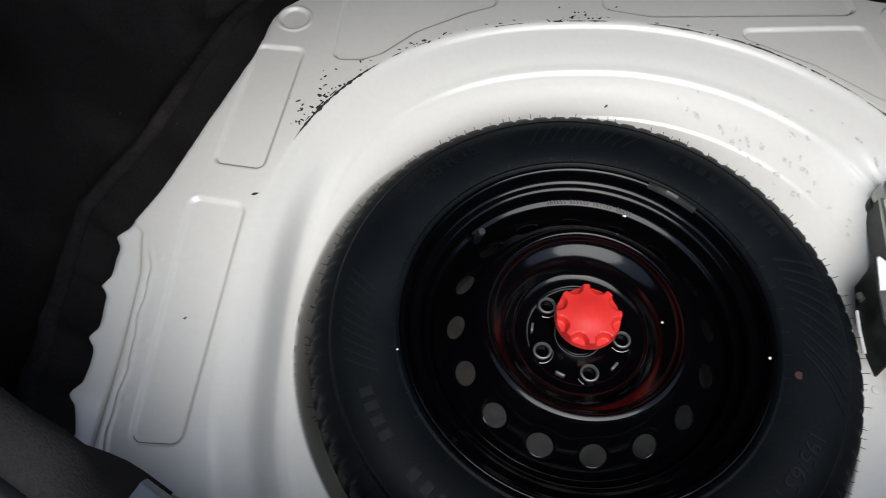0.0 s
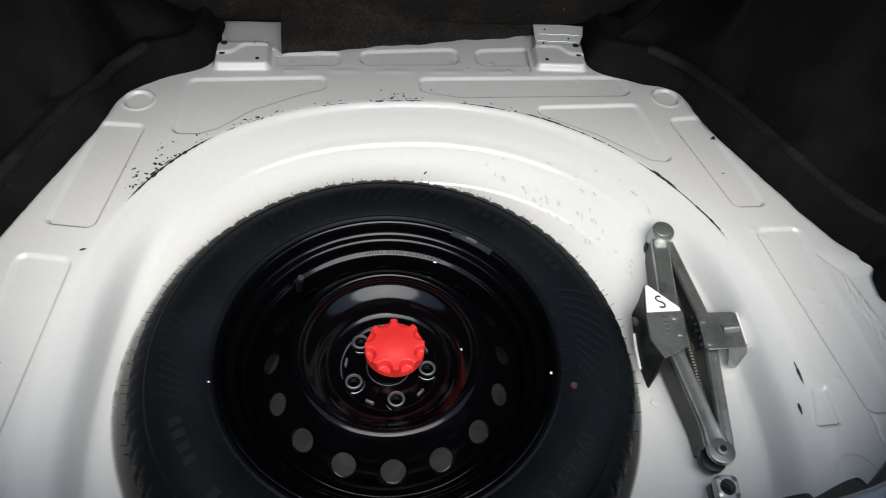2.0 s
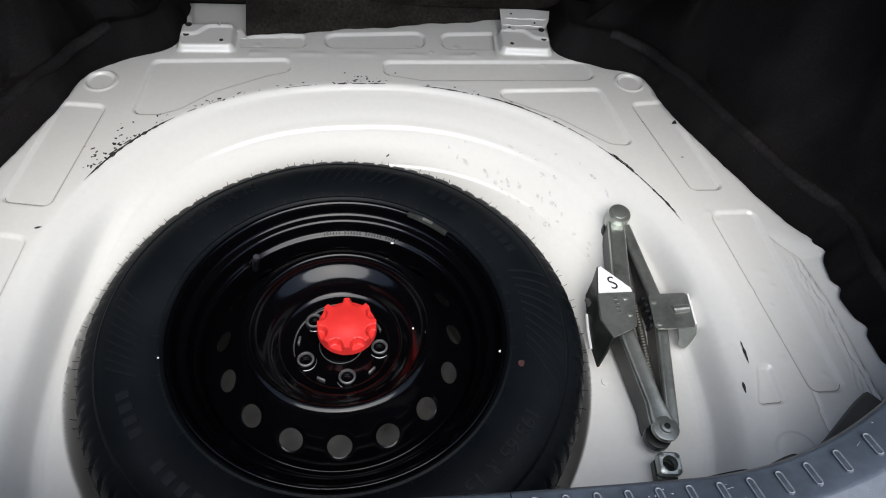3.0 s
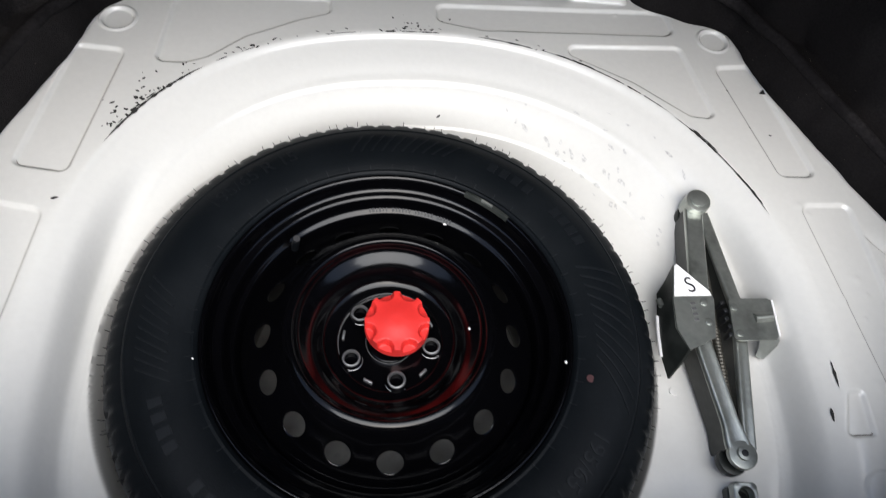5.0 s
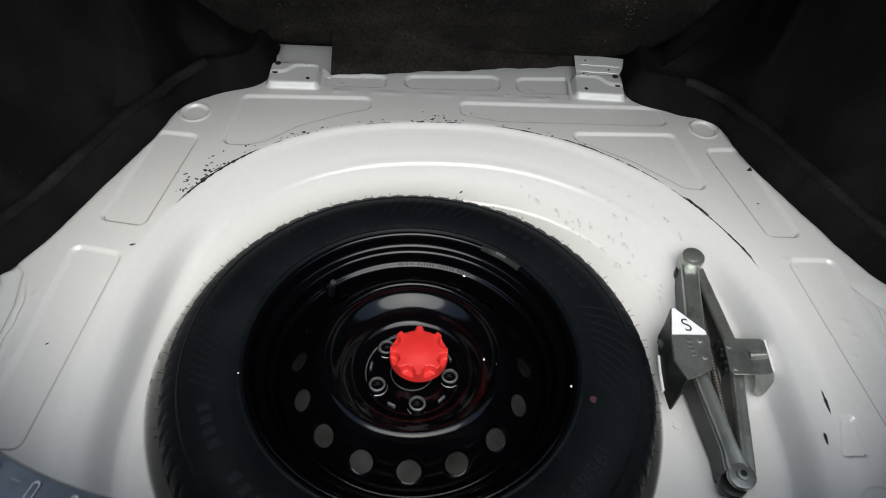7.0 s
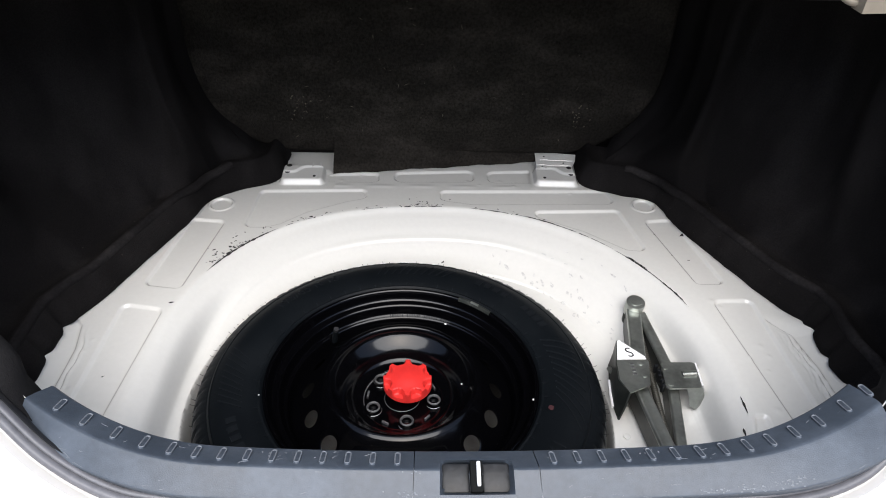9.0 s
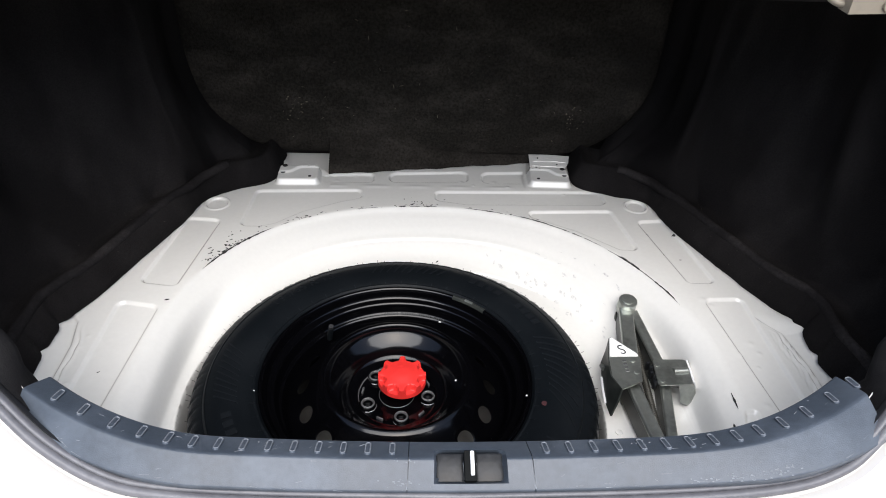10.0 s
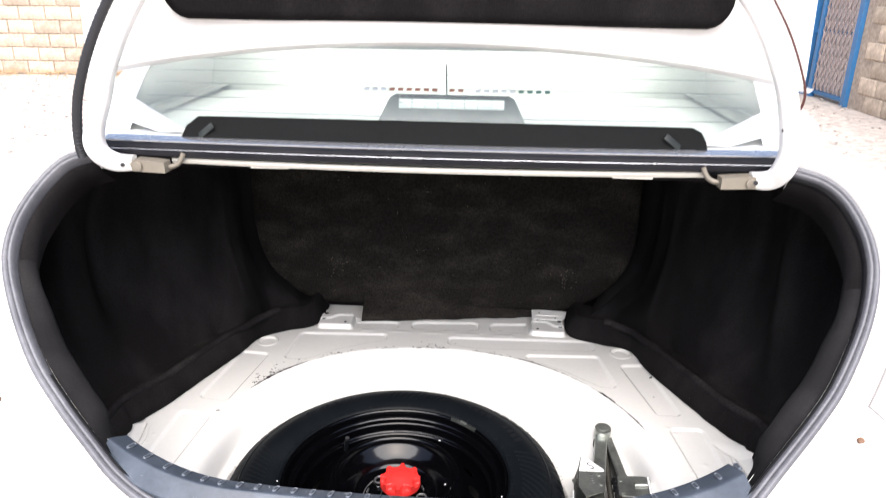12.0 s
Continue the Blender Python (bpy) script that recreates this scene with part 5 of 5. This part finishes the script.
strip("shelf_seal", bar_line(CX - 0.56, CX + 0.56, 0.050, 0.572, 0.004), [(0.012, 0.015), (-0.002, 0.0145), (-0.008, 0.009), (-0.006, 0.006), (-0.006, 0.004), (-0.010, 0.002), (-0.010, -0.004), (-0.004, -0.008), (0.02, -0.009), (0.03, 0.010)], SHELF_RUBBER, car, "grey rubber seal along the shelf edge")
strip("seal_bead", bar_line(CX - 0.555, CX + 0.555, 0.0435, 0.5772, 0.004), [(0, -0.0014), (-0.0016, 0.0), (0, 0.0014), (0.003, 0.0)], SILVER, car, "thin bright bead along the shelf seal")
strip("shelf_flange", bar_line(CX - 0.44, CX + 0.44, 0.054, 0.5580, 0.006), [(0.03, 0.005), (-0.004, 0.004), (-0.007, 0.000), (-0.004, -0.005), (0.03, -0.006)], CREAM, car, "white steel flange under the shelf")
for x in (CX - 0.275, CX + 0.325):
    bm = bmesh.new()
    box(bm, (0.065, 0.03, 0.004), pose(x, 0.066, 0.549))
    part("shelf_tab", bm, CREAM, car, bevel=0.001)


def glass_point(u, w, lift=0.0):
    """A place on the rear glass: u across, -1 to 1, w up the slope, 0 to 1."""
    half = 0.455 + 0.16 * float(ease(0.0, 0.16, w)) - 0.10 * w
    x = u * half
    return CX + x, 0.092 + 0.62 * w + 0.04 * u * u - lift * 0.5, 0.592 + 0.36 * w - 0.02 * u * u * w - 0.02 * (w - 0.5) ** 2 + lift * 0.86


nu, nw = 40, 16
verts = [glass_point(-1 + 2 * i / nu, j / nw) for j in range(nw + 1) for i in range(nu + 1)]
count = len(verts)
verts += [glass_point(-1 + 2 * i / nu, j / nw, -0.004) for j in range(nw + 1) for i in range(nu + 1)]
faces = grid_faces(nw + 1, nu + 1)
faces += [tuple(count + i for i in fc[::-1]) for fc in grid_faces(nw + 1, nu + 1)]
rear_glass = raw("rear_glass", verts, faces, GLASS, car, "pale green rear window with heating lines", angle=80)
rear_glass.visible_shadow = False
for k in range(14):
    w = 0.10 + 0.055 * k
    line = [glass_point(-0.93 + 1.86 * i / 40, w, -0.0055) for i in range(41)]
    v, f = tube(line, 0.00045, 4)
    raw("heating_line", v, f, LEAD, rear_glass)
# sticker text on the glass, unreadable: plain bars
random.seed(4)
STRIP_RED = material("sticker_red", (0.36, 0.12, 0.08), 0.5)
STRIP_WHITE = material("sticker_white", (0.75, 0.75, 0.74), 0.5)
STRIP_GREEN = material("sticker_green", (0.06, 0.15, 0.12), 0.5)
for k in range(22):
    u = -0.235 + 0.0262 * k
    tint = STRIP_WHITE if k < 3 or 13 <= k < 18 else (STRIP_GREEN if k >= 18 else STRIP_RED)
    if k in (9, 12):
        continue
    v = [glass_point(u, 0.186, 0.003), glass_point(u + 0.016, 0.186, 0.003), glass_point(u + 0.016, 0.196, 0.003), glass_point(u, 0.196, 0.003)]
    raw("window_sticker_bar", v, [(0, 1, 2, 3)], tint, rear_glass, smooth=False)
# aerial on the roof line, seen against the glass
v, f = tube([(0.067, 0.206, 0.636), (0.060, 0.300, 0.695)], 0.0013, 6)
raw("wire", v, f, DARK, rear_glass)

# black strip under the glass and the brake lamp
bm = bmesh.new()
prism(bm, [(CX - 0.432, 0.0), (CX + 0.445, 0.0), (CX + 0.444, 0.016), (CX + 0.436, 0.032), (CX + 0.422, 0.040), (CX - 0.405, 0.040), (CX - 0.425, 0.022)], -0.004, 0.004, pose(0, 0.078, 0.588, 62))
part("shelf_trim", bm, SOFT_BLACK, car, "black trim strip along the foot of the rear glass", bevel=0.003)
for s in (-1, 1):
    bm = bmesh.new()
    box(bm, (0.036, 0.011, 0.003), pose(CX + s * 0.390, 0.078, 0.602, 62, s * 38, 0))
    part("shelf_clip", bm, DARK_STEEL, car, "perforated steel clip", bevel=0.001)
brake = empty("brake_lamp", "grey high brake lamp with a clear lens behind the glass", "brake lamp")
bm = bmesh.new()
prism(bm, [(-0.145, 0.0), (0.145, 0.0), (0.115, 0.062), (0.105, 0.068), (-0.105, 0.068), (-0.115, 0.062)], -0.05, 0.0, pose(CX + 0.02, 0.215, 0.584, 74))
part("housing", bm, material("lamp_housing", (0.03, 0.034, 0.032), 0.7, 0, 0.05, 60, 0, 60, 0, None, 6, 0.3, 0.2), brake, "dark grey lamp housing", bevel=0.005)
for k in range(8):
    bm = bmesh.new()
    box(bm, (0.0236, 0.017, 0.006), pose(CX + 0.02 - 0.084 + 0.024 * k, 0.206, 0.636, 74))
    part("lens_segment", bm, CLEAR, brake, bevel=0.001)
# shelf, seats and roof that close the cabin
PALE = material("pale_cloth", (0.78, 0.78, 0.75), 0.9, 0, 0.08, 120, 0.3, 300)
bm = bmesh.new()
box(bm, (1.34, 0.60, 0.02), pose(CX, 0.43, 0.572))
part("rear_shelf", bm, PALE, car, "pale cloth rear shelf")
bm = bmesh.new()
box(bm, (1.34, 0.14, 0.36), pose(CX, 0.81, 0.50, -12))
part("rear_seat", bm, PALE, car, bevel=0.03)
for s in (-1, 1):
    line = [glass_point(s * 1.0, w) for w in np.linspace(0, 1, 9)]
    verts = [c for x, y, z in line for c in ((x - s * 0.012, y, z + 0.003), (x + s * 0.05, y + 0.02, z - 0.004), (x + s * 0.11, y + 0.04, 0.60 + 0.3 * (z - 0.60)), (x + s * 0.125, y + 0.04, 0.56))]
    raw("rear_pillar", verts, grid_faces(9, 4), PAINT, car)
bm = bmesh.new()
box(bm, (1.62, 0.16, 0.80), pose(CX, 1.55, 0.60, -14))
part("front_seat", bm, PALE, car, bevel=0.05)

for s in (-1, 1):
    bm = bmesh.new()
    box(bm, (0.03, 0.95, 0.40), pose(CX + s * 0.69, 1.16, 0.64))
    part("door_lining", bm, PALE, car, bevel=0.01)

# roof from the glass forwards
verts = []
for z_off in (0.0, -0.025):
    for k in range(9):
        for i in range(17):
            u, q = -1 + i / 8, k / 8
            x, y, z = glass_point(u, 1.0)
            verts.append((x + u * 0.04 * math.sin(math.pi * q), y + (1.95 - y) * q, z + 0.07 * math.sin(math.pi * min(q * 1.1, 1.0)) - 0.03 * u * u + z_off))
faces = grid_faces(9, 17) + [tuple(153 + i for i in fc[::-1]) for fc in grid_faces(9, 17)]
raw("roof", verts, faces, PAINT, car, "white painted roof", angle=60)

# ---- open boot lid on its two hinge arms ----
lid = empty("boot_lid", "open white boot lid with black inner trim", "boot lid")
LID0, LID_UP, LID_BACK = Vector((CX, 0.045, 0.740)), Vector((0, 0.10, 0.995)).normalized(), Vector((0, -0.995, 0.10)).normalized()


def lid_point(x, h, out=0.0):
    """A place on the lid: x across, h up from its lower edge, out towards the boot."""
    return LID0 + Vector((x, 0, 0)) + LID_UP * (h - 0.060 * (x / 0.6) ** 2 + 0.012) + LID_BACK * (out - 0.05 * (x / 0.6) ** 2)


def lid_sheet(hw, h0, h1, out, bulge, nx=32, nh=14):
    verts = []
    for j in range(nh + 1):
        for i in range(nx + 1):
            u, w = -1 + 2 * i / nx, j / nh
            verts.append(lid_point(u * hw, h0 + (h1 - h0) * w, out + bulge * (1 - u**4) * (1 - (2 * w - 1) ** 4)))
    return verts, grid_faces(nh + 1, nx + 1)


raw("outer_skin", *lid_sheet(0.60, 0.0, 0.62, -0.035, -0.02), PAINT, lid, "white painted outer skin")
raw("inner_panel", *lid_sheet(0.585, 0.004, 0.60, 0.0, 0.022), PAINT, lid, "white painted inner frame")
edge = [lid_point(x, h, o) for x in np.linspace(-0.60, 0.60, 33) for h, o in ((0.010, -0.035), (0.0, -0.028), (-0.003, -0.012), (0.004, 0.002))]
raw("hem", edge, grid_faces(33, 4), PAINT, lid)
bm = bmesh.new()
pts = rounded(0.435, 0.030, 0.55, 0.05, 6, 0.05)
low = [bm.verts.new(lid_point(x + 0.012, z + 0.025, 0.020)) for x, z in pts]
mid = [bm.verts.new(lid_point(x * 0.995 + 0.012, 0.345 + (z - 0.32) * 0.99, 0.034)) for x, z in pts]
top = [bm.verts.new(lid_point(x * 0.97 + 0.012, 0.345 + (z - 0.32) * 0.96, 0.038)) for x, z in pts]
for a, b in ((low, mid), (mid, top)):
    for i in range(len(pts)):
        bm.faces.new((a[i], a[(i + 1) % len(pts)], b[(i + 1) % len(pts)], b[i]))
bm.faces.new(top)
part("inner_trim", bm, CARPET, lid, "black felt inner trim", angle=60)

for s in (-1, 1):
    # flat curved arm, thicker at its foot
    mids = spline([(0.500 + 0.004 * s, 0.030, 0.556), (0.526 + 0.003 * s, 0.018, 0.560), (0.541, 0.006, 0.580), (0.5435, 0.0, 0.62), (0.528, -0.004, 0.69), (0.500, 0.000, 0.755), (0.468, 0.006, 0.812), (0.430, 0.010, 0.86)], 6)
    halves = spline([(0.012,), (0.0145,), (0.016,), (0.0145,), (0.013,), (0.013,), (0.014,), (0.015,)], 6)
    verts = []
    for i, (p, hwid) in enumerate(zip(mids, halves)):
        d = mids[min(i + 1, len(mids) - 1)] - mids[max(i - 1, 0)]
        d /= np.linalg.norm(d)
        nrm = np.array([d[2], 0, -d[0]])
        nrm /= np.linalg.norm(nrm)
        w = hwid[0]
        for a, b in ((-1, -0.007), (-0.8, -0.010), (0.8, -0.010), (1, -0.007), (1, 0.007), (0.8, 0.010), (-0.8, 0.010), (-1, 0.007)):
            q = p + nrm * a * w
            verts.append((CX + s * q[0] + (0.020 if s < 0 else -0.005) * float(ease(0.58, 0.68, q[2])), q[1] + b, q[2]))
    faces = [(i * 8 + k, i * 8 + (k + 1) % 8, (i + 1) * 8 + (k + 1) % 8, (i + 1) * 8 + k) for i in range(len(mids) - 1) for k in range(8)]
    faces += [tuple(range(8)), tuple((len(mids) - 1) * 8 + k for k in range(8))]
    arm = raw("hinge_arm", verts, faces, PAINT, lid, "white curved hinge arm", angle=50)
    for x, z in ((0.538 + 0.001 * s, 0.625), (0.523 + 0.002 * s, 0.643), (0.514 + 0.003 * s, 0.695), (0.503, 0.558)):
        bm = bmesh.new()
        cylinder(bm, 0.0036, 0.002, pose(CX + s * x, 0.003 - 0.012 + (0.014 if z < 0.56 else 0), z, 90), 14)
        part("hole", bm, DARK, arm)
    # pivot block and torsion rod at the arm's foot
    bm = bmesh.new()
    prism(bm, [(-0.030, -0.011), (0.024, -0.009), (0.028, 0.004), (0.020, 0.011), (-0.030, 0.007)], -0.012, 0.012, pose(CX + s * (0.478 + 0.008 * s), 0.030, 0.5535, 90, 0, 0) @ Matrix.Diagonal((s, 1, 1, 1)))
    block = part("pivot_block", bm, BRASS, lid, "cream steel hinge pivot", bevel=0.003)
    bm = bmesh.new()
    cylinder(bm, 0.0075, 0.005, pose(CX + s * (0.492 + 0.008 * s), 0.016, 0.5535, 90), 20)
    part("pivot_pin", bm, BRASS, block, bevel=0.001)
    rod = [(q[0] + 0.018 + 0.008 * s, q[1], q[2] - 0.003) for q in spline([(0.445, 0.034, 0.552), (0.425, 0.036, 0.553), (0.413, 0.038, 0.560), (0.405, 0.040, 0.575)], 5)]
    v, f = tube([(CX + s * p[0], p[1], p[2]) for p in rod], 0.0042, 10)
    raw("torsion_rod", v, f, BRASS, lid, "bent steel torsion rod")
# wiring tube up the arm, on one side; a thin cable on the other
line = spline([(CX - 0.572, 0.012, 0.568), (CX - 0.573, 0.010, 0.60), (CX - 0.561, 0.006, 0.66), (CX - 0.538, 0.005, 0.72), (CX - 0.508, 0.008, 0.78), (CX - 0.47, 0.012, 0.84)], 14)
v, f = tube(line, 0.0080, 12)
ridged = []
for i in range(len(line)):
    c = Vector(line[i])
    for k in range(12):
        q = Vector(v[i * 12 + k])
        ridged.append(c + (q - c) * (1.0 if i % 2 else 0.9))
raw("wiring_tube", ridged, f, DARK, lid, "black corrugated wiring tube", angle=20)
line = spline([(CX + 0.540, 0.012, 0.650), (CX + 0.553, 0.010, 0.68), (CX + 0.546, 0.008, 0.715), (CX + 0.515, 0.01, 0.78), (CX + 0.475, 0.012, 0.84)], 8)
v, f = tube(line, 0.0020, 8)
raw("cable", v, f, material("brown_cable", (0.07, 0.02, 0.015), 0.5), lid, "thin brown cable")

# ---- yard: ground, block wall, gate ----
GROUND = -0.60
verts = []
gxs = np.concatenate([np.linspace(-600, -30, 12), np.linspace(-25, 25, 60), np.linspace(30, 600, 12)])
for y in gxs:
    for x in gxs:
        near = max(0.0, 1 - max(abs(x), abs(y)) / 25)
        verts.append((x, y, GROUND + 0.03 * near * noise.noise((x * 0.7, y * 0.7, 0))))
tagged(raw("ground", verts, grid_faces(len(gxs), len(gxs)), GRAVEL, None, "pale dusty gravel ground"), category="ground", kind="structure")
random.seed(21)
verts, faces = [], []
for k in range(1500):
    side = random.choice((-1, 1))
    x, y = side * random.uniform(2.0, 8.5), random.uniform(3.0, 11.0)
    r = random.uniform(0.008, 0.03)
    base = len(verts)
    for q in ((1, 0, 0), (0, 1, 0), (-1, 0, 0), (0, -1, 0), (0.2, 0.1, 0.7), (0, 0, -0.5)):
        verts.append((x + r * (q[0] + random.uniform(-0.3, 0.3)), y + r * (q[1] + random.uniform(-0.3, 0.3)), GROUND + 0.012 + r * q[2]))
    faces += [tuple(base + i for i in t) for t in ((0, 1, 4), (1, 2, 4), (2, 3, 4), (3, 0, 4), (1, 0, 5), (2, 1, 5), (3, 2, 5), (0, 3, 5))]
tagged(raw("pebbles", verts, faces, GRAVEL, None, "loose pale stones scattered over the gravel", smooth=False), category="stones", kind="stuff")

def line_matrix(a, b, s, z, out=0.0):
    """A pose on the wall from a to b: s along it, z up, out towards the yard."""
    way = (Vector(b) - Vector(a)).normalized()
    turn = math.atan2(way.y, way.x)
    return Matrix.Translation(Vector(a) + way * s + Vector((way.y, -way.x, 0)) * out + Vector((0, 0, z))) @ Matrix.Rotation(turn, 4, "Z")


def block_mesh(w):
    bm = bmesh.new()
    box(bm, (w, 0.03, 0.205), Matrix())
    bmesh.ops.bevel(bm, geom=list(bm.edges), offset=0.009, segments=1, affect="EDGES")
    me = bpy.data.meshes.new("block")
    bm.to_mesh(me)
    bm.free()
    me.materials.append(BLOCK)
    return me


BLOCK_MESH = block_mesh(0.42)


def block_wall(name, label, a, b, gaps, shown):
    """A block wall from a to b with openings at gaps, its blocks laid where shown(s) holds."""
    length = (Vector(b) - Vector(a)).length
    wall = empty(name, label, "wall", kind="structure")
    cuts = [0.0] + [v for g in gaps for v in g] + [length]
    for s0, s1 in zip(cuts[::2], cuts[1::2]):
        bm = bmesh.new()
        box(bm, (s1 - s0, 0.17, 2.6), line_matrix(a, b, (s0 + s1) / 2, 1.3))
        part("wall_core", bm, MORTAR, wall, smooth=False)
    for row in range(8):
        s = 0.01 + 0.22 * (row % 2)
        while s + 0.42 < length:
            mid = s + 0.21
            if shown(mid) and all(s + 0.42 < g0 or s > g1 for g0, g1 in gaps):
                piece = new("block", BLOCK_MESH)
                piece.matrix_world = line_matrix(a, b, mid, 0.11 + 0.222 * row, 0.090 + random.uniform(-0.006, 0.006))
                piece.parent = wall
            s += 0.44


random.seed(9)
FAR_A, FAR_B = (-13.0, 10.4, GROUND), (5.2, 11.6, GROUND)
SIDE_A, SIDE_B = (5.2, 11.5, GROUND), (5.2, 2.5, GROUND)
GATE0, GATE1 = 1.15, 2.65
block_wall("wall_far", "weathered tan concrete block wall across the yard", FAR_A, FAR_B, [], lambda s: s < 8.5 or s > 17)
block_wall("wall_side", "weathered tan concrete block wall beside the gate", SIDE_A, SIDE_B, [(GATE0, GATE1)], lambda s: True)


def at_gate(s, z, out=0.0):
    return line_matrix(SIDE_A, SIDE_B, s, z, out)


gate = empty("gate", "blue steel gate with a folding lattice, shut", "gate")
for s, w in ((GATE0 + 0.07, 0.12), (GATE0 + 0.36, 0.10), (GATE1 - 0.06, 0.12)):
    bm = bmesh.new()
    box(bm, (w, 0.08, 2.2), at_gate(s, 1.1, 0.10))
    part("post", bm, BLUE, gate, bevel=0.008)
for z in (0.08, 0.95, 2.1):
    bm = bmesh.new()
    box(bm, (GATE1 - GATE0 - 0.1, 0.05, 0.06), at_gate((GATE0 + GATE1) / 2, z, 0.07))
    part("rail", bm, BLUE, gate, bevel=0.006)
for k in range(8):
    bm = bmesh.new()
    box(bm, (0.026, 0.02, 1.95), at_gate(GATE0 + 0.48 + 0.125 * k, 1.1, 0.12))
    part("upright", bm, RUSTY, gate)
for k in range(7):
    for j in range(12):
        for turn in (-1, 1):
            bm = bmesh.new()
            box(bm, (0.016, 0.008, 0.20), at_gate(GATE0 + 0.5425 + 0.125 * k, 0.24 + 0.16 * j, 0.135 + 0.008 * turn) @ Matrix.Rotation(radians(38 * turn), 4, "Y"))
            part("lattice_bar", bm, RUSTY, gate, smooth=False)
bm = bmesh.new()
box(bm, (GATE1 - GATE0, 0.02, 2.3), at_gate((GATE0 + GATE1) / 2, 1.15, -0.05))
part("backing_sheet", bm, material("pale_sheet", (0.6, 0.57, 0.55), 0.7, 0, 0.1, 8), gate, "pale sheet behind the lattice")
# creeper over the gate
random.seed(31)
verts, faces = [], []
for k in range(220):
    m = at_gate(GATE1 - 0.1 + random.gauss(0, 0.25), 2.12 + random.gauss(0, 0.10), 0.2 + random.uniform(-0.08, 0.08)) @ Euler([random.uniform(-1, 1) for _ in range(3)]).to_matrix().to_4x4()
    base, r = len(verts), random.uniform(0.03, 0.06)
    verts += [m @ Vector(q) for q in ((0, 0, -r), (r * 0.5, 0.01, 0), (0, 0, r), (-r * 0.5, 0.01, 0))]
    faces.append((base, base + 1, base + 2, base + 3))
tagged(raw("creeper", verts, faces, LEAF, None, "green creeper leaves over the gate", smooth=False), category="plant", kind="stuff")
# dry litter at the wall's foot
verts, faces = [], []
for k in range(160):
    m = line_matrix(FAR_A, FAR_B, random.uniform(3.0, 8.0), 0.03 + random.uniform(0, 0.05), random.uniform(0.12, 0.7)) @ Euler([random.uniform(-0.5, 0.5), random.uniform(-0.3, 0.3), random.uniform(0, 3)]).to_matrix().to_4x4()
    base, r = len(verts), random.uniform(0.05, 0.28)
    verts += [m @ Vector(q) for q in ((-r, -0.006, 0), (r, -0.004, 0.01), (r, 0.004, 0.01), (-r, 0.006, 0), (0, 0, 0.014))]
    faces += [(base, base + 1, base + 4), (base + 1, base + 2, base + 4), (base + 2, base + 3, base + 4), (base + 3, base, base + 4)]
tagged(raw("dry_litter", verts, faces, material("dry_sticks", (0.42, 0.27, 0.13), 0.9, 0, 0.3, 20), None, "dry sticks and leaves along the wall foot", smooth=False), category="litter", kind="stuff")
